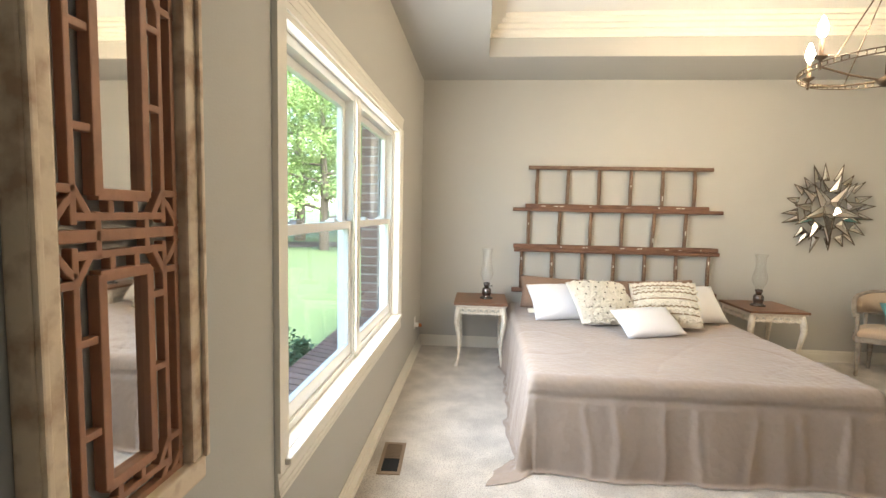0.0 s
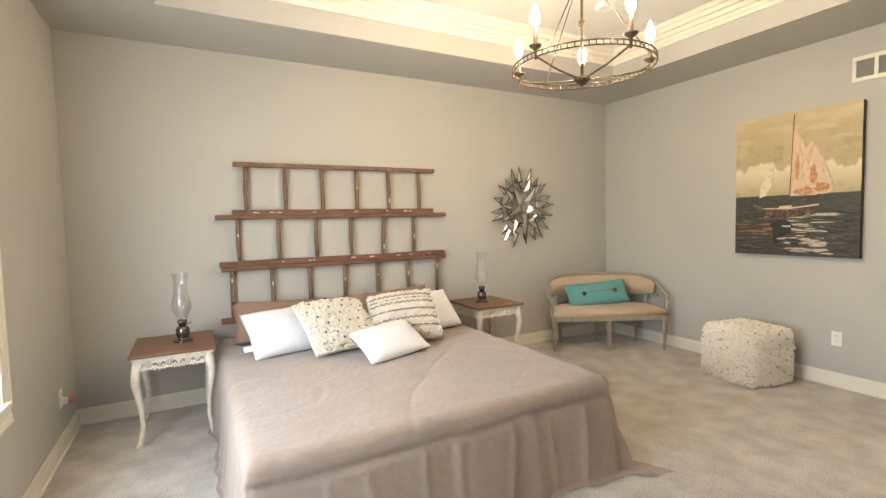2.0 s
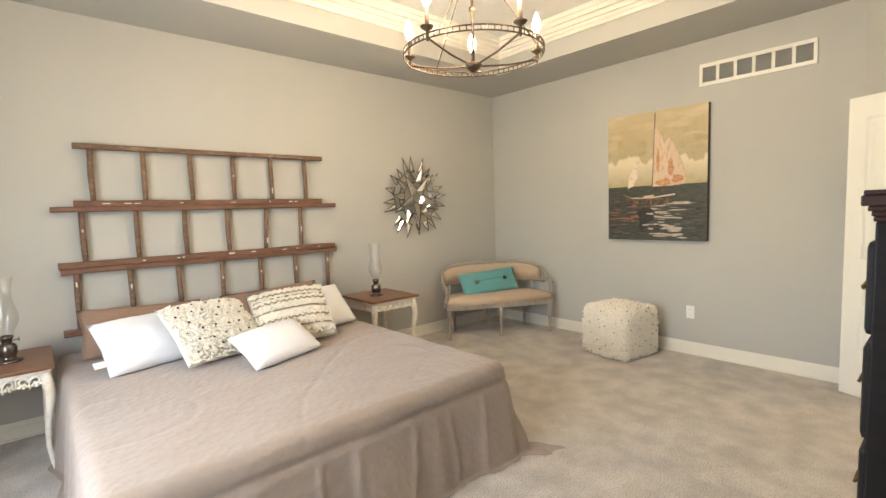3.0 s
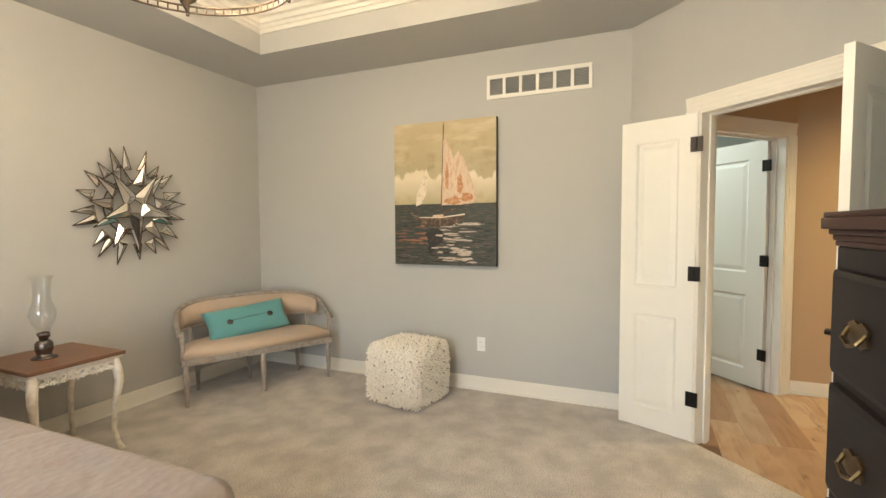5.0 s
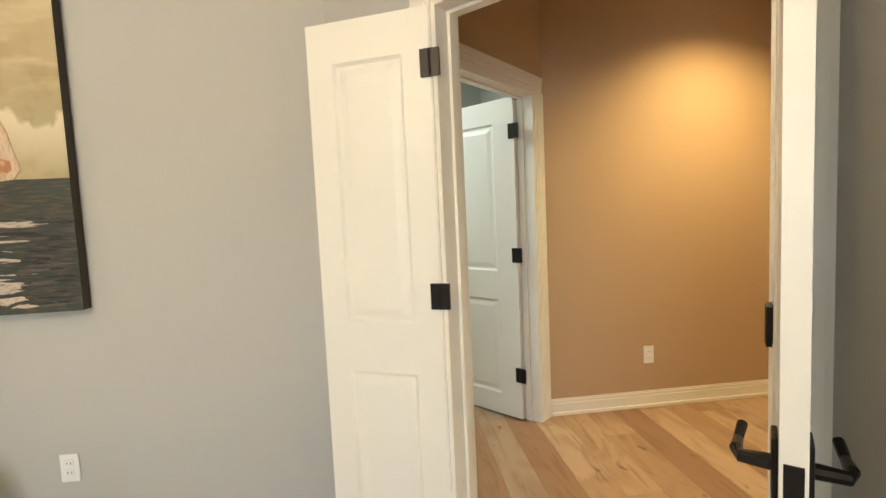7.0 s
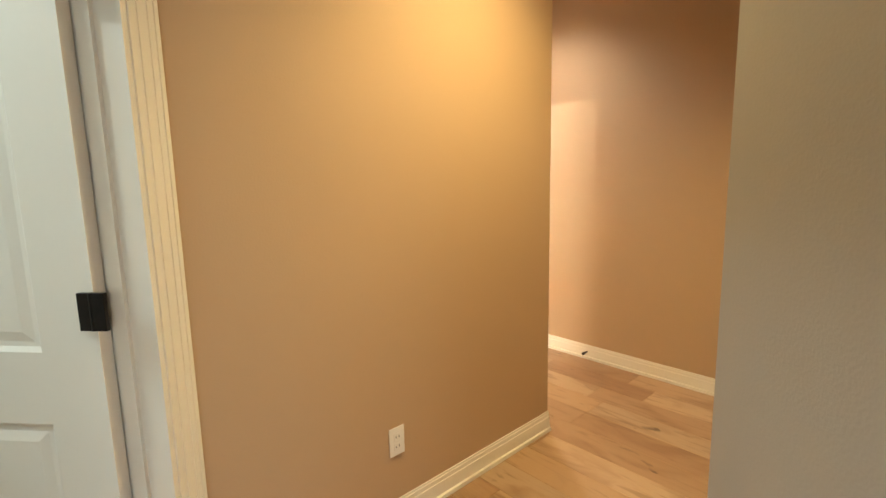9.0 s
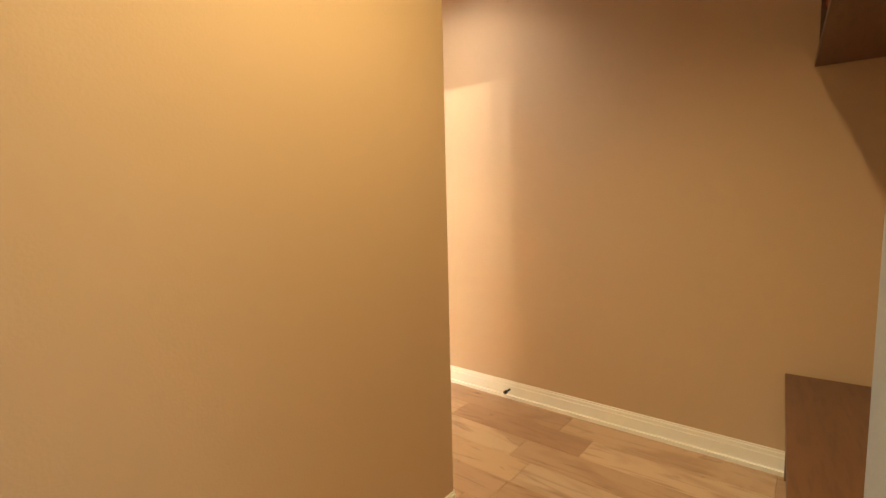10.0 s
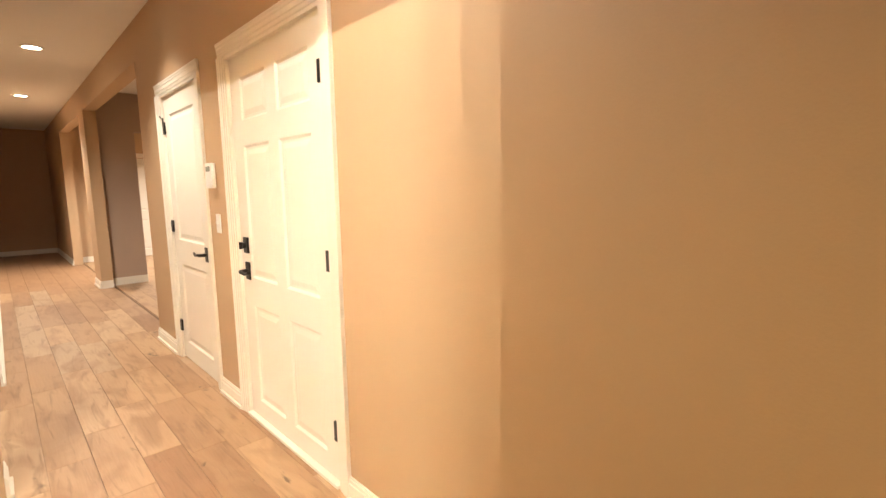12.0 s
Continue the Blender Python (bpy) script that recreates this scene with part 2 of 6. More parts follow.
def wall(name, p0, p1, thick, material, openings=(), top=2.74, offset=0.0, label="", bottom=-0.05):
    """A wall whose face runs from p0 to p1 and whose body lies to the left, with openings (s0, s1, z0, z1) through it."""
    m, length = along(p0, p1)
    bm = bmesh.new()
    s = 0.0
    for s0, s1, z0, z1 in sorted(openings):
        box(bm, s, s0, offset, offset + thick, bottom, top)
        if z0 > 0:
            box(bm, s0, s1, offset, offset + thick, bottom, z0)
        box(bm, s0, s1, offset, offset + thick, z1, top)
        s = s1
    box(bm, s, length, offset, offset + thick, bottom, top)
    return solid(name, bm, material, label, "wall", "structure", at=m)


def baseboard(p0, p1, height=0.105, gaps=(), label="white painted stepped baseboard along the wall"):
    m, length = along(p0, p1)
    bm = bmesh.new()
    s = 0.0
    for g0, g1 in [*sorted(gaps), (length, length)]:
        if g0 - s > 0.01:
            box(bm, s, g0, -0.014, -0.001, 0, height * 0.72)
            box(bm, s, g0, -0.010, -0.001, height * 0.72, height * 0.9)
            box(bm, s, g0, -0.006, -0.001, height * 0.9, height)
            box(bm, s, g0, -0.026, -0.014, 0, 0.019)
        s = g1
    return solid("baseboard", bm, M_TRIM, label, "baseboard", "structure", at=m)


def casing(p0, p1, s0, s1, top, width=0.085, face=-1, y=0.0, bottom=0.0, sill=False, label="white painted moulded casing round the opening"):
    """A moulded frame round an opening, on the wall's face."""
    m, _ = along(p0, p1)
    bm = bmesh.new()

    def strip(x0, x1, z0, z1, upright, inner_low):
        for a, b, e, d in ((0.0, 1.0, 0.0, 0.009), (0.28, 1.0, 0.009, 0.012), (0.62, 0.84, 0.012, 0.015), (0.84, 1.0, 0.012, 0.018)):
            if not inner_low:
                a, b = 1 - b, 1 - a
            ya, yb = y + face * e, y + face * d
            if upright:
                box(bm, x0 + (x1 - x0) * a, x0 + (x1 - x0) * b, ya, yb, z0, z1)
            else:
                box(bm, x0, x1, ya, yb, z0 + (z1 - z0) * a, z0 + (z1 - z0) * b)
    strip(s0 - width, s0, bottom, top, True, False)
    strip(s1, s1 + width, bottom, top, True, True)
    strip(s0 - width, s1 + width, top, top + width, False, True)
    if sill:
        strip(s0 - width, s1 + width, bottom - width, bottom, False, False)
    return solid("trim", bm, M_TRIM, label, "trim", "structure", at=m)


def jamb(p0, p1, s0, s1, top, y0, y1):
    m, _ = along(p0, p1)
    bm = bmesh.new()
    box(bm, s0, s0 + 0.018, y0, y1, 0, top)
    box(bm, s1 - 0.018, s1, y0, y1, 0, top)
    box(bm, s0 + 0.018, s1 - 0.018, y0, y1, top - 0.018, top)
    ym = (y0 + y1) / 2
    box(bm, s0 + 0.018, s0 + 0.03, ym, ym + 0.035, 0, top - 0.018)
    box(bm, s1 - 0.03, s1 - 0.018, ym, ym + 0.035, 0, top - 0.018)
    box(bm, s0 + 0.03, s1 - 0.03, ym, ym + 0.035, top - 0.03, top - 0.018)
    return solid("trim", bm, M_TRIM, "white painted door jamb with stop", "trim", "structure", at=m)


# ---- large structure: bedroom ----
BEND, DIAG_END = (5.225, -3.455), (4.035, -4.645)
RET = (3.70, -4.31)
WIN = (0.0, -6.2)
wall("wall_window", WIN, (0, 0), 0.14, M_GREY, [(2.80, 4.82, 0.61, 2.01)], label="grey painted bedroom wall with a double window")
wall("wall_bed", (-0.14, 0), (5.345, 0), 0.14, M_GREY, label="grey painted bedroom wall behind the bed")
wall("wall_painting", (5.225, 0), BEND, 0.12, M_GREY, label="grey painted bedroom wall that carries the painting")
wall("wall_door", BEND, DIAG_END, 0.06, M_GREY, [(0.55, 1.50, 0, 2.045)], label="grey painted angled wall with the double door")
wall("wall_return", DIAG_END, RET, 0.10, M_GREY, label="grey painted return wall beside the door")
wall("wall_south", RET, (1.35, -4.31), 0.10, M_GREY, label="grey painted bedroom wall behind the chest")
wall("wall_alcove", (1.35, -4.31), (1.35, -6.2), 0.10, M_GREY, label="plain grey painted wall")
wall("wall_back", (1.35, -6.2), (0, -6.2), 0.10, M_GREY, label="plain grey painted wall")

bm = bmesh.new()
prism(bm, [(-0.14, -6.3), (1.45, -6.3), (1.45, -4.41), (3.70, -4.41), (4.0, -4.68), (5.31, -3.37), (5.31, 0.1), (-0.14, 0.1)], -0.05, 0.008)
solid("floor_carpet", bm, M_CARPET, "beige grey cut-pile carpet with footmarks", "carpet", "structure")

TRAY = (0.644, 4.565, -3.53, -0.698)
bm = bmesh.new()
prism(bm, [(-0.14, -0.698), (5.31, -0.698), (5.31, 0.14), (-0.14, 0.14)], 2.74, 3.06)
prism(bm, [(-0.14, -3.53), (0.644, -3.53), (0.644, -0.698), (-0.14, -0.698)], 2.74, 3.06)
prism(bm, [(4.565, -4.16), (5.31, -3.415), (5.31, -0.698), (4.565, -0.698)], 2.74, 3.06)
prism(bm, [(-0.14, -6.3), (3.62, -6.3), (3.62, -4.72), (4.005, -4.72), (4.565, -4.16), (4.565, -3.53), (-0.14, -3.53)], 2.74, 3.06)
solid("ceiling_soffit", bm, M_GREY, "grey painted ceiling border round the raised tray", "ceiling", "structure")
bm = bmesh.new()
box(bm, 0.5, 4.7, -3.7, -0.55, 3.06, 3.15)
solid("ceiling_tray", bm, M_CEIL, "cream white raised tray ceiling", "ceiling", "structure")
# crown moulding round the tray
bm = bmesh.new()
x0, x1, y0, y1 = TRAY
for k, (d, za, zb) in enumerate(((0.018, 2.895, 2.925), (0.035, 2.925, 2.95), (0.065, 2.95, 2.985), (0.10, 2.985, 3.02), (0.125, 3.02, 3.056))):
    box(bm, x0, x1, y1 - d, y1 - 0.001, za, zb)
    box(bm, x0, x1, y0 + 0.001, y0 + d, za, zb)
    box(bm, x0 + 0.001, x0 + d, y0 + d, y1 - d, za, zb)
    box(bm, x1 - d, x1 - 0.001, y0 + d, y1 - d, za, zb)
solid("trim_crown", bm, M_TRIM, "cream white stepped crown moulding round the tray", "trim", "structure")

baseboard((0, -6.2), (0, 0), 0.12)
baseboard((0, 0), (5.225, 0), 0.12)
baseboard((5.225, 0), BEND, 0.12)
baseboard(BEND, DIAG_END, 0.12, gaps=[(0.46, 1.66)])
baseboard(DIAG_END, RET, 0.12)
baseboard(RET, (1.35, -4.31), 0.12)
casing(BEND, DIAG_END, 0.55, 1.50, 2.045)
jamb(BEND, DIAG_END, 0.55, 1.50, 2.045, -0.004, 0.126)

# ---- large structure: hall, bath and corridor ----
wall("wall_hall_door", BEND, DIAG_END, 0.06, M_TAN, [(0.55, 1.50, 0, 2.045)], offset=0.061, label="tan painted hall side of the angled door wall")
B0, B1 = (5.15, -3.695), (6.105, -4.65)
LB = math.dist(B0, B1)
BO0, BO1 = LB - 1.14, LB - 0.118
wall("wall_bath", B0, B1, 0.06, M_TAN, [(BO0, BO1, 0, 2.045)], label="tan painted angled wall with the bathroom door")
wall("wall_bath_inner", B0, B1, 0.06, M_BATHWALL, [(BO0, BO1, 0, 2.045)], offset=0.061, label="pale grey bathroom side of the angled wall")
A0, A1 = (6.105, -4.65), (6.105, -6.34)
wall("wall_hall", A0, A1, 0.12, M_TAN, label="tan painted hall wall with one outlet")
wall("wall_corridor_north", (6.225, -6.34), (19.5, -6.34), 0.12, M_TAN, [(0.37, 2.12, 0, 2.2), (2.3, 3.8, 0, 2.2)], label="tan painted corridor wall with wide openings")
NB0, NB1 = (19.5, -7.41), (4.60, -7.41)


def sb(x):
    return 19.5 - x


wall("wall_corridor_south", NB0, NB1, 0.14, M_TAN, [(sb(8.40), sb(7.36), 0, 2.045), (sb(9.765), sb(8.895), 0, 2.045), (sb(13.6), sb(10.45), 0, 2.43), (sb(16.65), sb(14.1), 0, 2.43)], label="tan painted corridor wall with two white doors")
C0, C1 = (5.03, -5.40), (4.29, -4.60)
# tan wall given the bedroom grey to imitate cool daylight falling on it
wall("wall_hall_side", C0, C1, 0.12, M_GREY, label="short hall wall beside the bedroom door, greyed for cool daylight")
wall("wall_bench_side", (4.5, -5.485), (4.94, -5.485), 0.12, M_TAN, label="plain tan painted wall")
wall("wall_bench", (4.60, -7.41), (4.60, -5.36), 0.12, M_TAN, label="plain tan painted wall behind the bench")
wall("wall_corridor_end", (19.5, -4.0), (19.5, -10.5), 0.12, M_TAN, label="tan painted wall at the corridor's end")
# rooms beyond the openings
wall("wall_bath_back", (5.3, -2.3), (7.72, -2.3), 0.1, M_BATHWALL, label="pale grey bathroom wall")
wall("wall_bath_west", (5.36, -3.6), (5.36, -2.3), 0.1, M_BATHWALL, label="pale grey bathroom wall")
wall("wall_bath_east", (7.72, -2.3), (7.72, -4.6), 0.1, M_BATHWALL, label="pale grey bathroom wall")
wall("wall_bath_south", (7.72, -4.6), (6.20, -4.6), 0.06, M_BATHWALL, label="pale grey bathroom wall")
wall("wall_kitchen_back", (6.226, -4.67), (19.5, -4.67), -0.01 + 0.06, M_TAN, label="tan painted kitchen wall")
wall("wall_room_back", (19.5, -10.2), (10.05, -10.2), 0.1, M_TAN, label="tan painted wall of the side room")
wall("wall_room_side", (10.05, -10.2), (10.05, -7.55), 0.1, M_TAN, label="tan painted wall of the side room")
wall("wall_room_middle", (13.75, -7.56), (13.75, -10.2), 0.1, M_UNLIT_TAN, [(0.44, 1.75, 0, 2.2)], label="partition of the side room, coloured dark as if unlit")
wall("wall_room_far", (17.0, -7.56), (17.0, -10.2), 0.1, M_TAN, [(0.84, 1.72, 0, 2.045)], label="tan painted wall with a white door")

bm = bmesh.new()
prism(bm, [(5.31, -3.37), (4.0, -4.68), (3.62, -4.75), (3.62, -10.5), (19.7, -10.5), (19.7, -2.2), (5.31, -2.2)], -0.06, -0.012)
solid("floor_base", bm, M_SUBFLOOR, "dark joints between the floor planks", "floor", "structure")
bm = bmesh.new()
prism(bm, [(5.31, -3.415), (4.005, -4.72), (3.62, -4.72), (3.62, -10.5), (19.7, -10.5), (19.7, -2.2), (5.31, -2.2)], 2.74, 2.84)
solid("ceiling_hall", bm, M_CEIL, "white painted hall ceiling", "ceiling", "structure")

baseboard(A0, A1, 0.105)
baseboard(B0, B1, 0.105, gaps=[(BO0 - 0.085, LB)])
baseboard((6.105, -6.34), (19.5, -6.34), 0.105, gaps=[(0.49, 2.24), (2.42, 3.92)])
baseboard(NB0, NB1, 0.105, gaps=[(sb(8.475), sb(7.285)), (sb(9.84), sb(8.82)), (sb(13.6), sb(10.45)), (sb(16.65), sb(14.1)), (sb(5.1), 20)])
baseboard((19.5, -6.34), (19.5, -7.41), 0.105)
baseboard(C0, C1, 0.105)
baseboard((13.6, -7.41), (13.6, -7.55), 0.105)
baseboard((13.75, -7.56), (13.75, -8.0), 0.105)
baseboard((17.0, -7.56), (17.0, -8.3), 0.105)
casing((17.0, -7.56), (17.0, -10.2), 0.84, 1.72, 2.045)
casing(B0, B1, BO0, BO1, 2.045, width=0.095)
jamb(B0, B1, BO0, BO1, 2.045, -0.004, 0.125)
casing(NB0, NB1, sb(8.40), sb(7.36), 2.045, width=0.075)
casing(NB0, NB1, sb(9.765), sb(8.895), 2.045, width=0.075)
jamb(NB0, NB1, sb(8.40), sb(7.36), 2.045, -0.004, 0.14)
jamb(NB0, NB1, sb(9.765), sb(8.895), 2.045, -0.004, 0.14)
casing(BEND, DIAG_END, 0.55, 1.50, 2.045, face=1, y=0.122)

# ---- more materials ----
M_COVER = surface("taupe_bedspread_cloth", (0.325, 0.255, 0.208), 0.8, vary=0.07, grain=55, bump=0.5, big=6, stain_amount=0.25, sheen=0.3)
M_SHAM = surface("brown_sham_cloth", (0.26, 0.165, 0.115), 0.85, vary=0.08, grain=70, bump=0.3)
M_WHITECLOTH = surface("white_cotton_cloth", (0.72, 0.71, 0.73), 0.9, vary=0.03, grain=180, bump=0.15, stain_amount=0.1, sheen=0.2)
M_CREAM = surface("cream_wool_yarn", (0.76, 0.70, 0.60), 0.95, vary=0.08, grain=90, bump=0.5, stain_amount=0.2, sheen=0.3)
M_POUF = surface("ivory_shag_yarn", (0.86, 0.79, 0.67), 0.95, vary=0.08, grain=60, bump=0.5, stain_amount=0.25, sheen=0.3)
M_SEQUIN = surface("dark_metal_sequin", (0.16, 0.14, 0.12), 0.25, 0.9)
M_STRIPE = surface("brown_yarn_stripe", (0.36, 0.27, 0.18), 0.9, vary=0.2)
M_OLDWOOD = surface("worn_ladder_wood", (0.155, 0.085, 0.05), 0.7, vary=0.3, grain=22, bump=0.35, big=4, stain=(0.33, 0.25, 0.18), stain_amount=0.45, stretch=(1, 3, 3))
M_REDWOOD = surface("red_brown_rail_wood", (0.175, 0.085, 0.05), 0.65, vary=0.4, grain=26, bump=0.35, big=5, stain=(0.07, 0.03, 0.02), stain_amount=0.6, stretch=(0.4, 3, 3))
M_CHIP = surface("white_paint_chip", (0.72, 0.69, 0.62), 0.7)
M_TABLETOP = surface("brown_table_wood", (0.20, 0.095, 0.05), 0.4, vary=0.22, grain=18, bump=0.08, big=4, stretch=(0.5, 4, 4))
M_DISTRESS = surface("distressed_cream_paint", (0.72, 0.66, 0.56), 0.55, vary=0.06, grain=24, bump=0.12, big=5, stain=(0.42, 0.30, 0.2), stain_amount=0.4)
M_FRET = surface("brown_lattice_wood", (0.36, 0.175, 0.10), 0.5, vary=0.14, grain=30, bump=0.15)
M_FRAMEWORN = surface("worn_cream_frame", (0.68, 0.56, 0.42), 0.6, vary=0.08, grain=16, bump=0.3, big=6, stain=(0.34, 0.20, 0.12), stain_amount=0.7)
M_GREYWOOD = surface("weathered_grey_wood", (0.33, 0.285, 0.235), 0.65, vary=0.15, grain=30, bump=0.25, big=6, stain=(0.18, 0.14, 0.11), stain_amount=0.6)
M_LINEN = surface("tan_linen_cloth", (0.52, 0.39, 0.275), 0.9, vary=0.05, grain=220, bump=0.3, sheen=0.2)
M_TEAL = surface("teal_cotton_cloth", (0.12, 0.325, 0.315), 0.88, vary=0.06, grain=160, bump=0.25, sheen=0.2)
M_DARKWOOD = surface("black_brown_chest_wood", (0.012, 0.009, 0.009), 0.48, vary=0.2, grain=12, bump=0.04, stretch=(0.5, 1, 5), spec=0.12)
M_MAHOGANY = surface("dark_mahogany_wood", (0.030, 0.010, 0.007), 0.42, vary=0.25, grain=14, bump=0.05, stretch=(0.5, 5, 5), spec=0.2)
M_BRASS = surface("aged_brass", (0.17, 0.11, 0.05), 0.4, 1.0, vary=0.2, grain=40, bump=0.1)
M_IRON = surface("rubbed_bronze_iron", (0.105, 0.075, 0.05), 0.42, 0.85, vary=0.25, grain=50, bump=0.08)
M_PEWTER = surface("dark_pewter", (0.19, 0.165, 0.155), 0.22, 0.95, vary=0.2, grain=30, bump=0.02)
M_CANDLE = surface("brown_candle_sleeve", (0.12, 0.075, 0.045), 0.6)
M_GRANITE = surface("grey_granite", (0.23, 0.24, 0.24), 0.18, vary=0.25, grain=70, bump=0.0, big=16, stain=(0.06, 0.065, 0.07), stain_amount=0.8)
M_NICKEL = surface("brushed_nickel", (0.62, 0.60, 0.56), 0.28, 1.0, vary=0.05)
M_BENCH = surface("brown_bench_wood", (0.12, 0.055, 0.028), 0.45, vary=0.25, grain=16, bump=0.1, big=4, stretch=(4, 0.5, 4))
M_REDCLOTH = surface("red_folded_cloth", (0.32, 0.035, 0.03), 0.85, vary=0.1, grain=80, bump=0.3)
M_PAPER = surface("white_paper_box", (0.74, 0.71, 0.65), 0.7, vary=0.03)
M_BRICK = surface("brown_red_brick", (0.20, 0.115, 0.085), 0.85, vary=0.2, grain=60, bump=0.5, big=9, stain=(0.09, 0.06, 0.05), stain_amount=0.5, random=0.25)
M_MORTAR = surface("grey_mortar", (0.36, 0.34, 0.31), 0.95, vary=0.1, grain=90, bump=0.4)
M_GRASS = surface("lawn_grass", (0.10, 0.145, 0.052), 0.95, vary=0.3, grain=9, bump=0.6, big=0.5, stain=(0.045, 0.078, 0.022), stain_amount=0.6)
M_LEAF = surface("bright_tree_leaf", (0.21, 0.31, 0.085), 0.65, vary=0.35, grain=1.2, bump=0.0, big=0.5, stain=(0.12, 0.21, 0.045))
M_SHRUB = surface("dark_shrub_leaf", (0.035, 0.10, 0.035), 0.6, vary=0.3, grain=8, bump=0.0, big=3)
M_BARK = surface("tree_bark", (0.11, 0.085, 0.06), 0.9, vary=0.3, grain=20, bump=0.8, stretch=(3, 3, 0.5))


# ---- window ----
def double_hung(y0, y1, group):
    """One double-hung window unit between two heights of the wall opening."""
    z0, z1, mid = 0.63, 1.99, 1.335
    unit = thing("window_1", pose(0, 0, 0), "white vinyl double-hung window unit with clear panes", "window", group)
    tagged(unit, kind="structure")
    bm = bmesh.new()
    for a, b in ((y0, y0 + 0.035), (y1 - 0.035, y1)):
        box(bm, -0.125, -0.045, a, b, z0, z1)
    box(bm, -0.125, -0.045, y0 + 0.035, y1 - 0.035, z1 - 0.035, z1)
    box(bm, -0.125, -0.045, y0 + 0.035, y1 - 0.035, z0, z0 + 0.03)
    part("window_frame", bm, M_VINYL, unit)
    for name, za, zb, xa, xb in (("lower_sash", z0 + 0.03, mid + 0.02, -0.085, -0.055), ("upper_sash", mid - 0.02, z1 - 0.035, -0.118, -0.088)):
        bm = bmesh.new()
        for a, b in ((y0 + 0.036, y0 + 0.078), (y1 - 0.078, y1 - 0.036)):
            box(bm, xa, xb, a, b, za, zb, bevel=0.003)
        low = 0.062 if name == "lower_sash" else 0.038
        box(bm, xa, xb, y0 + 0.078, y1 - 0.078, zb - 0.038, zb, bevel=0.003)
        box(bm, xa, xb, y0 + 0.078, y1 - 0.078, za, za + low, bevel=0.003)
        sash = part(name, bm, M_VINYL, unit)
        bm = bmesh.new()
        box(bm, (xa + xb) / 2 - 0.003, (xa + xb) / 2 + 0.003, y0 + 0.07, y1 - 0.07, za + low - 0.005, zb - 0.032)
        pane = part("pane", bm, M_GLASS, sash)
        pane.visible_shadow = False
        if name == "lower_sash":
            for f in (0.27, 0.73):
                bm = bmesh.new()
                yc = y0 + (y1 - y0) * f
                box(bm, xa - 0.022, xb - 0.006, yc - 0.03, yc + 0.03, zb, zb + 0.009, bevel=0.002)
                box(bm, xa - 0.012, xb - 0.012, yc - 0.012, yc + 0.02, zb + 0.009, zb + 0.017, bevel=0.002)
                part("sash_lock", bm, M_NICKEL, sash, "small metal sash lock")
    return unit


double_hung(-3.385, -2.425, "double window")
double_hung(-2.355, -1.395, "double window")
bm = bmesh.new()
box(bm, -0.125, -0.035, -2.425, -2.355, 0.63, 1.99)
box(bm, -0.135, 0.0, -3.40, -3.385, 0.61, 2.01)
box(bm, -0.135, 0.0, -1.395, -1.38, 0.61, 2.01)
box(bm, -0.135, 0.0, -3.385, -1.395, 1.99, 2.01)
box(bm, -0.135, 0.0, -3.385, -1.395, 0.61, 0.63)
box(bm, 0.0, 0.032, -3.44, -1.34, 0.605, 0.628, bevel=0.006)
solid("trim_window", bm, M_TRIM, "white painted jambs, mullion and stool of the window", "trim", "structure")
casing(WIN, (0, 0), 2.80, 4.82, 2.01, bottom=0.605, sill=True, label="cream white casing round the double window")

# ---- outside: lawn, brick reveal, shrubs, trees ----
bm = bmesh.new()
vs = [bm.verts.new(p) for p in ((-600, -600, -0.45), (-0.6, -600, -0.45), (-0.6, 600, -0.45), (-600, 600, -0.45))]
bm.faces.new(vs)
solid("ground", bm, M_GRASS, "mown green lawn outside the window", "lawn", "structure")
bm = bmesh.new()
box(bm, -0.27, -0.145, -6.4, -3.37, -0.5, 3.3)
box(bm, -0.27, -0.145, -1.40, 0.3, -0.5, 3.3)
box(bm, -0.27, -0.145, -3.37, -1.40, -0.5, 0.54)
box(bm, -0.27, -0.145, -3.37, -1.40, 2.03, 3.3)
veneer = solid("wall_outside", bm, M_MORTAR, "brown brick outer wall round the window", "wall", "structure")
bm = bmesh.new()
box(bm, -0.32, 0.0, -6.8, 0.8, 3.3, 3.42)
solid("eaves", bm, M_TRIM, "white painted eaves over the window", "eaves", "structure")


def leaf_cloud(count, shape, size, seed, droop=0.3):
    """Many small folded leaves spread through a crown: shape gives a random place in it."""
    rng = random.Random(seed)
    verts, faces = [], []
    for _ in range(count):
        p = Vector(shape(rng))
        a = Vector((rng.gauss(0, 1), rng.gauss(0, 1), rng.gauss(0, 0.6))).normalized()
        b = a.cross(Vector((rng.gauss(0, 1), rng.gauss(0, 1), rng.gauss(0, 1)))).normalized()
        s = size * rng.uniform(0.6, 1.4)
        k = len(verts)
        n = a.cross(b) * s * 0.25
        verts += [p - a * s, p + b * s * 0.45 + n, p + a * s, p - b * s * 0.45 + n]
        faces += [(k, k + 1, k + 2), (k, k + 2, k + 3)]
    me = bpy.data.meshes.new("crown")
    me.from_pydata(verts, [], faces)
    return me


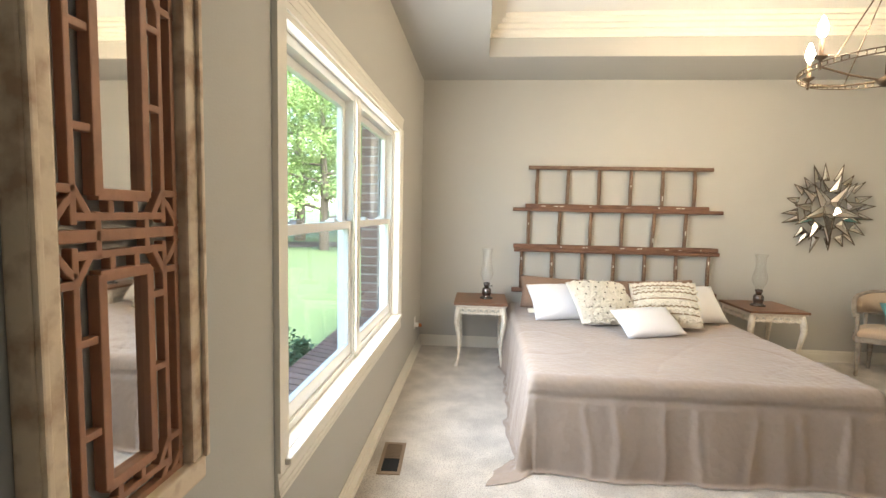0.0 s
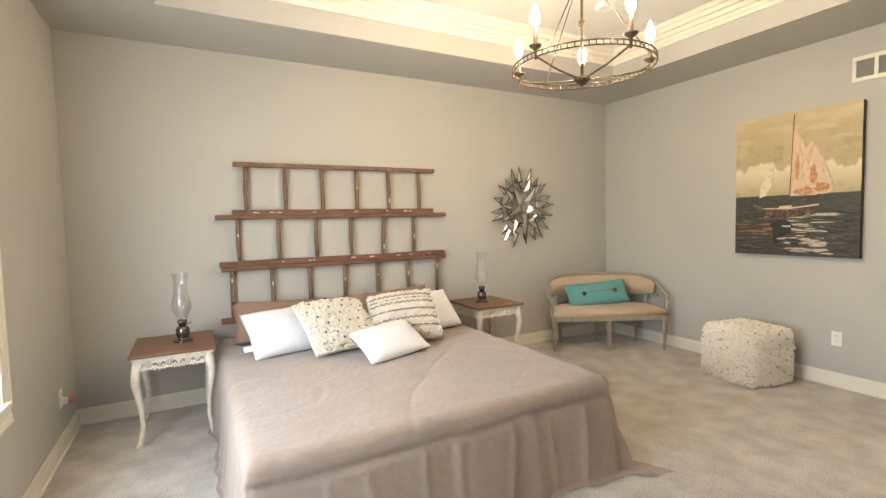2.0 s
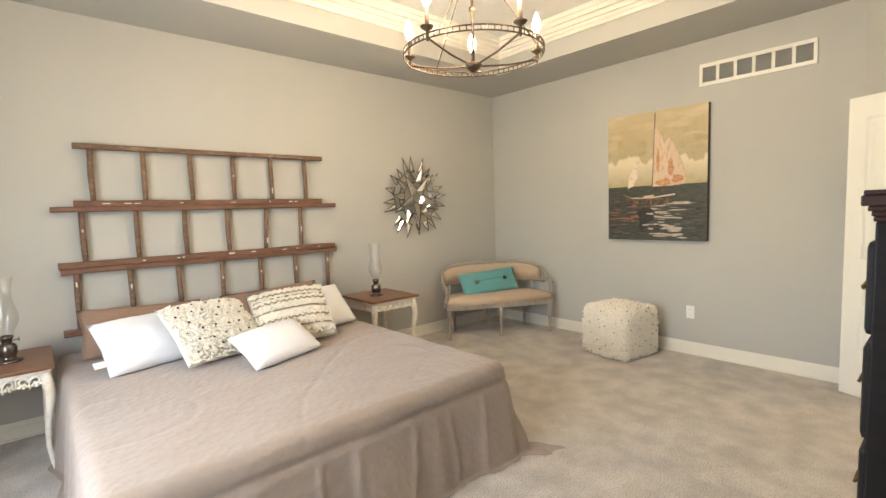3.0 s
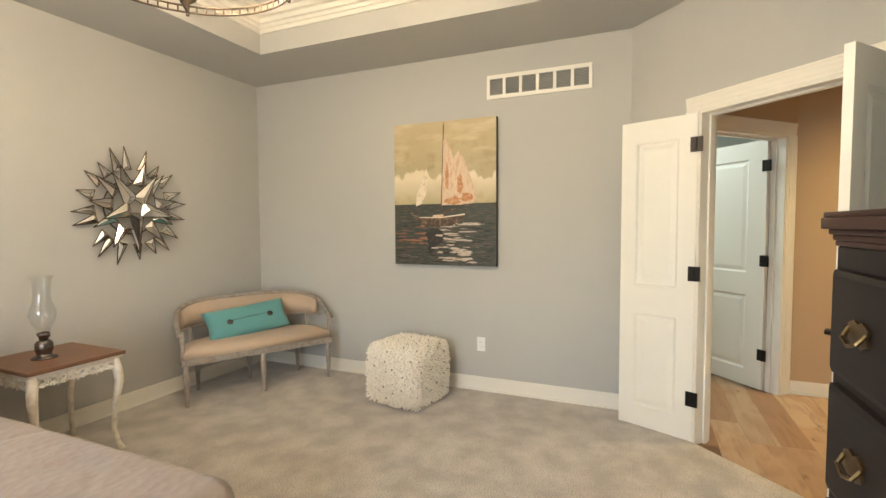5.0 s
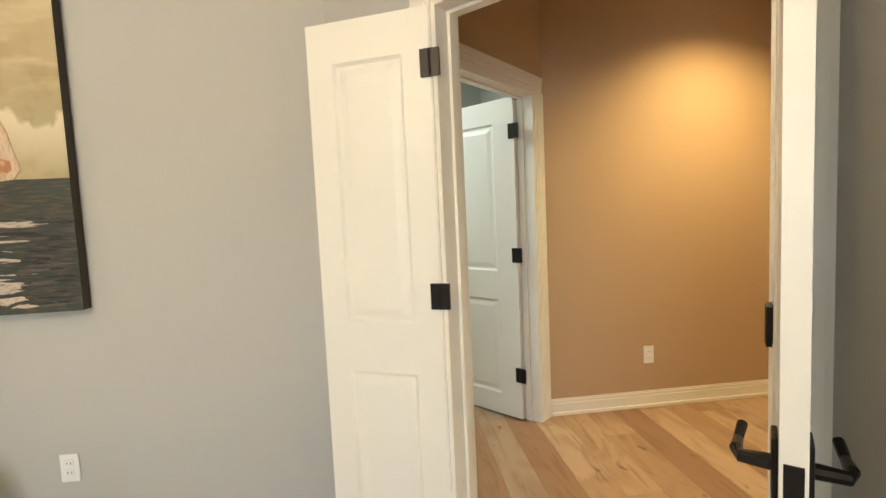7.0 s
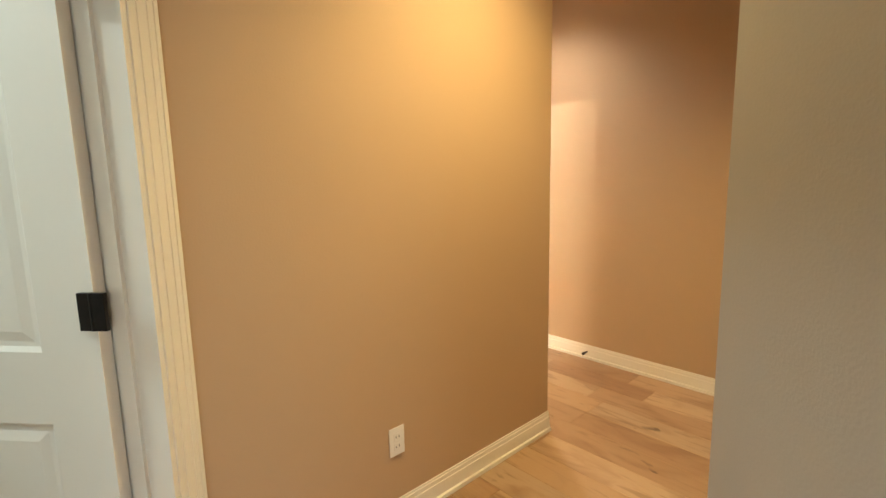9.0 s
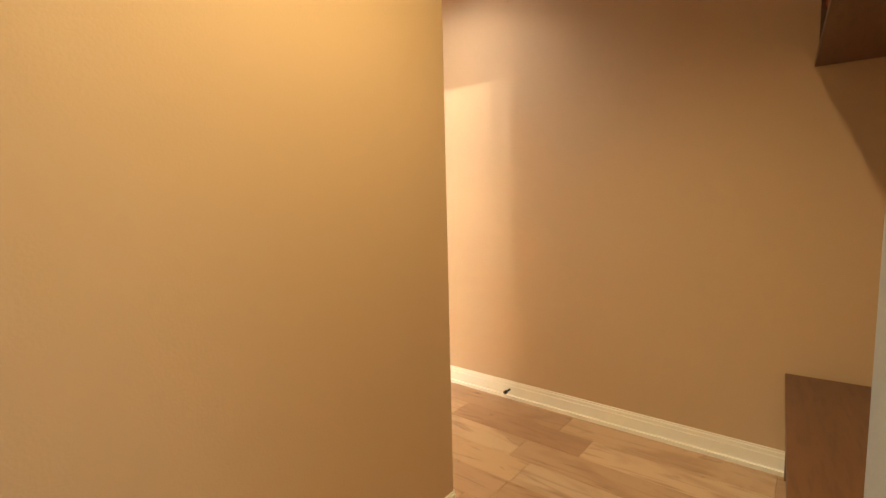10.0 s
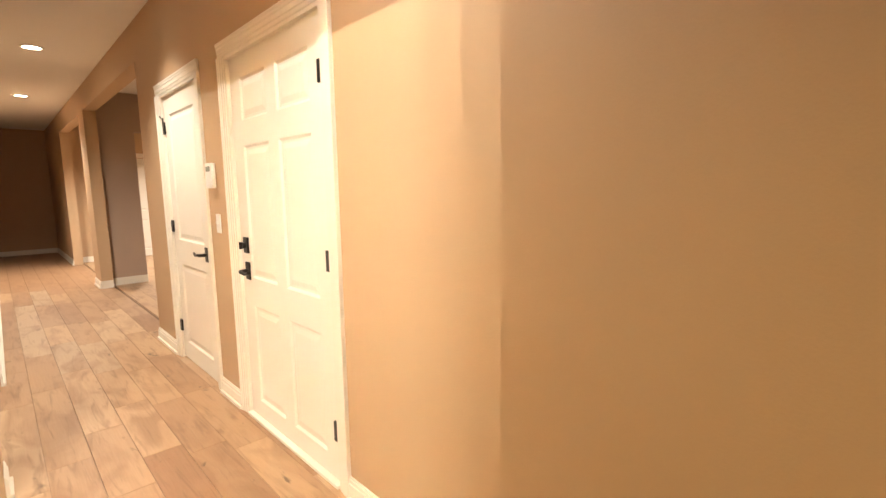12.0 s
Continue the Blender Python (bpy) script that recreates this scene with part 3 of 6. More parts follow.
def tree(seed, height, spread, at):
    rng = random.Random(seed)
    t = thing("tree", at, "leafy green tree beyond the lawn", "tree", "trees beyond the lawn")
    bm = bmesh.new()
    tube(bm, [(0, 0, 0), (0.05, 0.02, height * 0.3), (-0.06, 0.05, height * 0.62), (0, 0, height * 0.92)], [height * 0.026, height * 0.02, height * 0.012, height * 0.003], 9)
    ends = []
    for k in range(16):
        a, z = k * 2.4, height * (0.16 + 0.045 * k)
        r = spread * (1.05 - 0.75 * k / 16) * rng.uniform(0.75, 1.1)
        e = (r * math.cos(a), r * math.sin(a), z + height * rng.uniform(-0.02, 0.08))
        tube(bm, [(0, 0, z), (e[0] * 0.5, e[1] * 0.5, (z + e[2]) / 2 + 0.1), e], [height * 0.009, height * 0.005, 0.01], 5)
        ends += [e, (e[0] * 0.6, e[1] * 0.6, (z + e[2]) / 2 + 0.1), (e[0] * 0.8, e[1] * 0.75, e[2])]
    ends.append((0, 0, height * 0.92))
    part("trunk", bm, M_BARK, t)

    def shape(r):
        e = r.choice(ends)
        w = spread * 0.17
        return (e[0] + r.gauss(0, w), e[1] + r.gauss(0, w), e[2] + r.gauss(0, w * 0.45))
    me = leaf_cloud(15000, shape, height * 0.0085, seed)
    me.materials.append(M_LEAF)
    crown = new("crown", me)
    crown.parent = t
    tagged(crown, kind="stuff")
    return t


base_tree = tree(3, 11, 4.2, pose(-9.5, 9.0, -0.45))
tree(5, 9, 3.6, pose(-6.5, 16.0, -0.45, 0, 0, 40))
for k, (tx, ty, turn, s) in enumerate(((-13, 14, 130, 1.0), (-18, 18, 200, 1.3), (-10, 22, 280, 1.2), (-5, 25, 20, 1.25), (-16, 27, 160, 1.5), (-9, 31, 310, 1.5), (-2.5, 33, 45, 1.5), (-26, 30, 100, 1.7))):
    c = copy_thing(base_tree, pose(tx, ty, -0.45, 0, 0, turn) @ Matrix.Diagonal((s, s, s, 1)))


def shrub(at, h, seed):
    s = thing("shrub", at, "dense dark green evergreen shrub beside the wall", "shrub", "shrubs by the window")
    bm = bmesh.new()
    for k in range(7):
        a = k * 0.9
        tube(bm, [(0, 0, 0), (0.1 * math.cos(a), 0.1 * math.sin(a), h * 0.4), (0.2 * math.cos(a), 0.2 * math.sin(a), h * 0.75)], [0.014, 0.01, 0.004], 5)
    part("stem", bm, M_BARK, s)

    def shape(r):
        k = r.randrange(9)
        a, top = k * 2.1, h * (0.72 + 0.28 * ((k * 37) % 10) / 10)
        z = r.random() ** 0.8 * top
        w = 0.30 * (1 - (z / top) ** 2.2) + 0.03
        return (0.17 * math.cos(a) * min(1, z + 0.4) + r.gauss(0, w * 0.42), 0.17 * math.sin(a) + r.gauss(0, w * 0.42), z)
    me = leaf_cloud(9000, shape, 0.018, seed)
    me.materials.append(M_SHRUB)
    c = new("crown", me)
    c.parent = s
    tagged(c, kind="stuff")
    return s


shrub(pose(-1.05, -1.25, -0.45) @ Matrix.Diagonal((1.5, 1.5, 1, 1)), 1.05, 8)
bm = bmesh.new()
prism(bm, [(-34, 5), (-1, 20.5), (-1, 24.5), (-34, 9)], -0.449, -0.43)
solid("mulch_bed", bm, surface("brown_mulch", (0.075, 0.05, 0.036), 0.95, vary=0.3, grain=12, bump=0.8), "brown mulch bed at the far edge of the lawn", "mulch", "structure")


# ---- doors ----
def raised(bm, x0, x1, z0, z1, y, d, sink=0.009):
    """A sunk panel with a sloped raised field on the face y, looking along d."""
    rects = ((0.0, 0.0), (0.012, sink), (0.024, sink), (0.05, sink * 0.35))
    rings = []
    for inset, dep in rects:
        rings.append([bm.verts.new((x, y - d * dep, z)) for x, z in ((x0 + inset, z0 + inset), (x1 - inset, z0 + inset), (x1 - inset, z1 - inset), (x0 + inset, z1 - inset))])
    for r0, r1 in zip(rings, rings[1:]):
        for k in range(4):
            bm.faces.new((r0[k], r0[(k + 1) % 4], r1[(k + 1) % 4], r1[k]))
    bm.faces.new(rings[-1])


def leaf_mesh(w, h, panels, thick=0.035):
    bm = bmesh.new()
    xs = sorted({0, w, *[v for p in panels for v in p[:2]]})
    zs = sorted({0.012, h, *[v for p in panels for v in p[2:]]})
    for y, d in ((0.0, 1), (-thick, -1)):
        for xa, xb in zip(xs, xs[1:]):
            for za, zb in zip(zs, zs[1:]):
                if any(abs(xa - p[0]) < 1e-6 and abs(xb - p[1]) < 1e-6 and za >= p[2] - 1e-6 and zb <= p[3] + 1e-6 for p in panels):
                    continue
                bm.faces.new([bm.verts.new((x, y, z)) for x, z in ((xa, za), (xb, za), (xb, zb), (xa, zb))])
        for p in panels:
            raised(bm, *p, y, d)
    for a, b in (((0, 0.012), (w, 0.012)), ((w, 0.012), (w, h)), ((w, h), (0, h)), ((0, h), (0, 0.012))):
        bm.faces.new([bm.verts.new(v) for v in ((a[0], 0, a[1]), (b[0], 0, b[1]), (b[0], -thick, b[1]), (a[0], -thick, a[1]))])
    bmesh.ops.remove_doubles(bm, verts=bm.verts, dist=0.0004)
    return bm


def lever(parent, x, z, y, d, toward, hook=False):
    """A lever handle with its plate on one face of a door."""
    bm = bmesh.new()
    box(bm, x - 0.028, x + 0.028, min(y, y + d * 0.009), max(y, y + d * 0.009), z - 0.05, z + 0.05, bevel=0.003)
    pts = [(x, y + d * 0.008, z), (x, y + d * 0.05, z), (x + toward * 0.02, y + d * 0.056, z + 0.002), (x + toward * 0.075, y + d * 0.055, z - 0.006), (x + toward * 0.115, y + d * 0.05, z + 0.006)]
    tube(bm, pts, [0.013, 0.011, 0.010, 0.008, 0.009], 9)
    part("lever_handle", bm, M_BLACK, parent, "dark bronze lever handle", smooth=False)


def hinge(parent, x, z, y, plate=0.034):
    bm = bmesh.new()
    tube(bm, [(x, y, z - 0.045), (x, y, z + 0.045)], 0.008, 8)
    box(bm, x - plate, x + plate, y - 0.006, y + 0.006, z - 0.045, z + 0.045, bevel=0.001)
    part("hinge", bm, M_BLACK, parent, "dark bronze butt hinge")


def door(name, at, w, panels, label, group="", hinges=(0.28, 1.06, 1.845), hinge_y=0.008):
    d = thing(name, at, label, "door", group)
    part("leaf", leaf_mesh(w, 2.032, panels), M_DOOR, d)
    for z in hinges:
        hinge(d, -0.002, z, hinge_y)
    return d


def two_panel(w, stile):
    return [(stile, w - stile, 0.15, 0.775), (stile, w - stile, 0.96, 1.89)]


door("door_1", pose(4.832, -3.832, 0, 0, 0, 66.5), 0.465, two_panel(0.465, 0.10), "narrow cream white two-panel door leaf swung open into the bedroom", "double door")
right_leaf = door("door_1", pose(4.173, -4.546, 0, 0, 0, 139), 0.465, two_panel(0.465, 0.10), "narrow white two-panel door leaf standing open with black lever", "double door", hinge_y=-0.043)
lever(right_leaf, 0.405, 0.93, 0.0, 1, -1)
lever(right_leaf, 0.405, 0.93, -0.035, -1, -1)
bm = bmesh.new()
box(bm, 0.4651, 0.468, -0.030, -0.005, 0.90, 0.96, bevel=0.001)
part("latch_plate", bm, M_BLACK, right_leaf, "dark bronze latch plate")
bath_door = door("door_2", pose(6.052, -4.447, 0, 0, 0, 41.5), 0.86, two_panel(0.86, 0.155), "white two-panel bathroom door swung open inward", hinges=(0.30, 1.065, 1.825), hinge_y=0.008)
lever(bath_door, 0.79, 0.93, 0.0, 1, -1)
lever(bath_door, 0.79, 0.93, -0.035, -1, -1)
COLS = ((0.125, 0.44), (0.55, 0.865))
six = [(a, b, z0, z1) for a, b in COLS for z0, z1 in ((0.12, 0.68), (0.84, 1.56), (1.69, 1.91))]
hall_door = door("door_3", pose(7.382, -7.425, 0), 0.995, six, "closed white six-panel door in the corridor wall", hinges=(0.26, 1.02, 1.79), hinge_y=0.008)
lever(hall_door, 0.908, 0.875, 0.0, 1, -1)
bm = bmesh.new()
box(bm, 0.880, 0.936, 0, 0.012, 0.975, 1.065, bevel=0.003)
tube(bm, [(0.908, 0.012, 1.02), (0.908, 0.03, 1.02)], 0.018, 12)
box(bm, 0.903, 0.913, 0.03, 0.045, 1.0, 1.04, bevel=0.002)
part("deadbolt", bm, M_BLACK, hall_door, "dark bronze deadbolt with thumb turn")
closet = door("door_4", pose(9.744, -7.46, 0, 0, 0, 180), 0.828, two_panel(0.828, 0.125), "closed white two-panel closet door", hinges=(0.27, 1.06, 1.80), hinge_y=-0.043)
lever(closet, 0.758, 0.90, -0.035, -1, -1)
bm = bmesh.new()
tube(bm, [(-0.006, -0.045, 1.78), (-0.006, -0.045, 1.88)], 0.006, 8)
tube(bm, [(-0.03, -0.05, 1.88), (0.05, -0.075, 1.88)], 0.005, 8)
part("hinge_pin_stop", bm, M_BLACK, closet, "dark hinge pin door stop")
bm = bmesh.new()
box(bm, 7.38, 8.38, -7.50, -7.395, 0.0, 0.016, bevel=0.003)
solid("threshold", bm, M_TRIM, "white door threshold strip on the floor", "threshold", "structure")
far_door = door("door_5", pose(17.08, -8.41, 0, 0, 0, -90), 0.86, two_panel(0.86, 0.13), "white two-panel door in the side room")
lever(far_door, 0.08, 0.95, -0.035, -1, 1)


# ---- small wall fixtures ----
def plate(name, at, label, gang=1, kind="outlet"):
    t = thing(name, at, label, "outlet" if kind == "outlet" else "switch")
    w = 0.07 if gang == 1 else 0.115
    bm = bmesh.new()
    box(bm, -w / 2, w / 2, -0.006, 0, -0.0575, 0.0575, bevel=0.002)
    p = part("cover_plate", bm, M_PLATE, t)
    if kind == "outlet":
        for z in (0.02, -0.02):
            bm = bmesh.new()
            box(bm, -0.017, 0.017, -0.009, -0.006, z - 0.015, z + 0.015, bevel=0.002)
            part("socket", bm, M_PLATE, p)
            bm = bmesh.new()
            box(bm, -0.008, -0.006, -0.0096, -0.009, z - 0.004, z + 0.006)
            box(bm, 0.006, 0.008, -0.0096, -0.009, z - 0.004, z + 0.006)
            part("slot", bm, M_BLACK, p)
    else:
        for g in range(gang):
            xc = (g - (gang - 1) / 2) * 0.046
            bm = bmesh.new()
            box(bm, xc - 0.005, xc + 0.005, -0.018, -0.006, -0.004, 0.012, bevel=0.002)
            part("toggle", bm, M_PLATE, p, "switch toggle")
    return t


plate("wall_outlet", pose(5.224, -2.338, 0.39, 0, 0, -90), "white outlet plate low on the grey wall")
plate("wall_outlet", pose(6.104, -5.33, 0.35, 0, 0, -90), "white outlet plate low on the tan wall")
plate("wall_outlet", pose(0.001, -0.42, 0.34, 0, 0, 90), "white outlet plate beside the bed wall corner")
plate("light_switch", pose(3.50, -4.309, 1.195, 0, 0, 180), "white double light switch plate beside the door", 2, "switch")
plate("light_switch", pose(8.665, -7.409, 1.125, 0, 0, 180), "white light switch plate between the corridor doors", 1, "switch")
plate("wall_outlet", pose(7.715, -3.545, 1.145, 0, 0, -90), "white outlet plate over the bathroom counter")
t = thing("plug_in_freshener", pose(0.008, -0.42, 0.32), "small clear orange plug-in freshener at the outlet", "air freshener")
bm = bmesh.new()
box(bm, 0.0, 0.03, -0.018, 0.018, -0.02, 0.02, bevel=0.006)
part("plug", bm, M_PLATE, t)
bm = bmesh.new()
lathe(bm, [(0.0, 0), (0.014, 0.003), (0.016, 0.02), (0.01, 0.034), (0.0, 0.036)], (0.048, 0.0, -0.02), 12)
part("bottle", bm, surface("amber_glass", (0.55, 0.2, 0.08), 0.1), t, "amber bottle", smooth=True)
t = thing("thermostat", pose(8.715, -7.409, 1.415, 0, 0, 180), "white plastic alarm keypad on the corridor wall", "thermostat")
bm = bmesh.new()
box(bm, -0.055, 0.055, -0.026, 0, -0.075, 0.075, bevel=0.006)
part("case", bm, M_PLATE, t)
bm = bmesh.new()
box(bm, -0.035, 0.035, -0.028, -0.026, 0.025, 0.055)
part("screen", bm, surface("grey_lcd", (0.30, 0.34, 0.30), 0.2), t, "grey display")
t = thing("door_stop", pose(6.485, -7.424, 0.055), "black spring door stop on the baseboard", "door stop")
bm = bmesh.new()
tube(bm, [(0, 0, 0), (0, 0.012, 0)], 0.013, 10)
tube(bm, [(0, 0.012, 0), (0.004, 0.065, -0.004)], 0.006, 8)
part("rod", bm, M_BLACK, t)
bm = bmesh.new()
tube(bm, [(0.004, 0.065, -0.004), (0.005, 0.082, -0.005)], 0.011, 10)
part("tip", bm, M_BLACK, t)

vent = thing("air_vent", pose(5.224, -2.39, 2.357, 0, 0, -90), "white metal return air grille high on the wall", "vent")
bm = bmesh.new()
W, H = 0.80, 0.185
# dark sheet on the wall imitates the shade behind the slats
box(bm, 0.02, W - 0.02, -0.003, -0.001, 0.02, H - 0.02)
part("backing", bm, surface("duct_shade", (0.17, 0.165, 0.15), 0.8), vent)
bm = bmesh.new()
box(bm, 0, W, -0.014, 0, 0, 0.03, bevel=0.003)
box(bm, 0, W, -0.014, 0, H - 0.03, H, bevel=0.003)
for k in range(7):
    xa = k * (W - 0.024) / 6
    box(bm, xa, xa + 0.024, -0.013, 0, 0.03, H - 0.03, bevel=0.002)
part("frame", bm, M_TRIM, vent)
for k in range(11):
    bm = bmesh.new()
    z = 0.036 + k * 0.0112
    prism(bm, [(0.02, -0.012), (W - 0.02, -0.012), (W - 0.02, -0.004), (0.02, -0.004)], z, z + 0.0022, pose(0, 0, 0))
    part("slat", bm, M_GREY, vent)

reg = thing("floor_register", pose(0.142, -2.287, 0.008, 0, 0, 3), "brown metal floor register in the carpet", "vent")
bm = bmesh.new()
for xa, xb, ya, yb in ((-0.064, 0.064, -0.17, -0.145), (-0.064, 0.064, 0.145, 0.17), (-0.064, -0.045, -0.145, 0.145), (0.045, 0.064, -0.145, 0.145), (-0.045, 0.045, -0.005, 0.005)):
    box(bm, xa, xb, ya, yb, 0, 0.006, bevel=0.001)
M_REG = surface("tan_register_metal", (0.27, 0.19, 0.125), 0.5, 0.3)
part("frame", bm, M_REG, reg)
# black sheet over the carpet stands in for the darkness down the duct
bm = bmesh.new()
box(bm, -0.045, 0.045, -0.145, 0.145, 0.0004, 0.001)
part("backing", bm, surface("register_shade", (0.01, 0.01, 0.01), 0.9), reg)
for k in range(10):
    bm = bmesh.new()
    y = 0.014 + k * 0.0132
    box(bm, -0.045, 0.045, y, y + 0.006, 0.002, 0.0055)
    part("slat", bm, M_REG, reg)

for cx, cy, power, tone in CANS:
    t = thing("recessed_light", pose(cx, cy, 2.74), "round white recessed ceiling light, switched on", "ceiling light", "recessed ceiling lights")
    bm = bmesh.new()
    lathe(bm, [(0.075, 0.0), (0.098, -0.004), (0.095, -0.010), (0.075, -0.008)], seg=28)
    part("trim_ring", bm, M_TRIM, t, smooth=True)
    bm = bmesh.new()
    lathe(bm, [(0.0, -0.003), (0.074, -0.003)], seg=28)
    part("lens", bm, M_CANLENS, t, "glowing lens")


# ---- chandelier ----
HUB = Vector((2.667, -2.178, 2.13))
ch = thing("chandelier", pose(*HUB), "bronze ring chandelier with five lit candle bulbs", "chandelier")
bm = bmesh.new()
lathe(bm, [(0.0, -0.03), (0.012, -0.028), (0.035, -0.008), (0.048, 0.006), (0.04, 0.014), (0.012, 0.022), (0.008, 0.03), (0.0, 0.03)], seg=18)
part("hub", bm, M_IRON, ch, smooth=True)
R, RZ = 0.37, 0.065
bm = bmesh.new()
for z in (RZ - 0.012, RZ + 0.012):
    tube(bm, [(R * math.cos(a * math.pi / 32), R * math.sin(a * math.pi / 32), z) for a in range(65)], 0.0038, 6, cap=False)
part("ring", bm, M_IRON, ch, smooth=True)
for k in range(72):
    bm = bmesh.new()
    a = 2 * math.pi * k / 72
    tube(bm, [(R * math.cos(a), R * math.sin(a), RZ - 0.012), (R * math.cos(a), R * math.sin(a), RZ + 0.012)], 0.0032, 5)
    part("ring_tie", bm, M_IRON, ch)
bm = bmesh.new()
tube(bm, [(0, 0, 0.02), (0, 0, 0.30), (0, 0, 0.58)], [0.008, 0.008, 0.006], 8)
lathe(bm, [(0.008, 0.28), (0.018, 0.29), (0.018, 0.305), (0.008, 0.315)], seg=12)
part("stem", bm, M_IRON, ch, smooth=True)
bm = bmesh.new()
for k in range(12):
    c, s = (0.011, 0) if k % 2 else (0, 0.011)
    z = 0.58 + k * 0.021
    tube(bm, [(c * math.cos(j * math.pi / 5), s * math.cos(j * math.pi / 5), z + 0.015 + 0.015 * math.sin(j * math.pi / 5)) for j in range(11)], 0.0022, 5, cap=False)
part("chain", bm, M_IRON, ch)
bm = bmesh.new()
lathe(bm, [(0.0, 0.925), (0.065, 0.92), (0.06, 0.895), (0.02, 0.875), (0.0, 0.872)], seg=20)
lathe(bm, [(0.008, 0.82), (0.008, 0.875)], seg=8)
part("canopy", bm, M_IRON, ch, "bronze ceiling canopy", smooth=True)
for k in range(5):
    a = radians(45 + 72 * k)
    c, s = math.cos(a), math.sin(a)
    bm = bmesh.new()
    tube(bm, [(0.03 * c, 0.03 * s, 0.004), (0.2 * c, 0.2 * s, 0.02), ((R - 0.01) * c, (R - 0.01) * s, RZ - 0.012)], 0.0055, 7)
    part("arm", bm, M_IRON, ch)
    bm = bmesh.new()
    lathe(bm, [(0.006, RZ - 0.025), (0.008, RZ + 0.02), (0.03, RZ + 0.035), (0.034, RZ + 0.042), (0.010, RZ + 0.042)], (R * c, R * s, 0), 14)
    part("cup", bm, M_IRON, ch, smooth=True)
    bm = bmesh.new()
    lathe(bm, [(0.0105, RZ + 0.042), (0.0105, RZ + 0.135), (0.0, RZ + 0.135)], (R * c, R * s, 0), 12)
    part("candle_sleeve", bm, M_CANDLE, ch, "bronze candle sleeve", smooth=True)
    bm = bmesh.new()
    lathe(bm, [(0.009, RZ + 0.135), (0.019, RZ + 0.155), (0.0225, RZ + 0.175), (0.018, RZ + 0.20), (0.009, RZ + 0.225), (0.001, RZ + 0.24)], (R * c, R * s, 0), 10)
    part("bulb", bm, M_BULB, ch, "lit flame-shaped bulb", smooth=True)
for k in range(3):
    a = radians(81 + 120 * k)
    bm = bmesh.new()
    tube(bm, [(0, 0, 0.57), (R * math.cos(a), R * math.sin(a), RZ + 0.012)], 0.0035, 6)
    part("hanging_rod", bm, M_IRON, ch)


det = thing("smoke_detector", pose(3.73, -1.364, 3.06), "round white smoke detector on the tray ceiling", "smoke detector")
bm = bmesh.new()
lathe(bm, [(0.075, 0.0), (0.072, -0.02), (0.06, -0.03), (0.045, -0.032), (0.04, -0.028), (0.0, -0.034)], seg=24)
part("case", bm, M_PLATE, det, smooth=True)


# ---- bed ----
BX0, BX1, BY0, BY1, BZ = 0.95, 2.72, -2.22, -0.12, 0.52
bed = thing("bed", pose(0, 0, 0), "king bed with a mattress on a low base", "bed")
bm = bmesh.new()
box(bm, BX0 + 0.03, BX1 - 0.03, BY0 + 0.05, BY1, 0.28, BZ - 0.012, bevel=0.05)
part("mattress", bm, M_WHITECLOTH, bed)
bm = bmesh.new()
box(bm, BX0 + 0.06, BX1 - 0.06, BY0 + 0.09, BY1 - 0.02, 0.09, 0.28, bevel=0.01)
part("base", bm, M_DARKWOOD, bed)
for lx in (BX0 + 0.12, BX1 - 0.12):
    for ly in (BY0 + 0.15, BY1 - 0.1):
        bm = bmesh.new()
        lathe(bm, [(0.0, 0.008), (0.022, 0.008), (0.03, 0.09), (0.0, 0.09)], (lx, ly, 0), 10)
        part("leg", bm, M_DARKWOOD, bed)


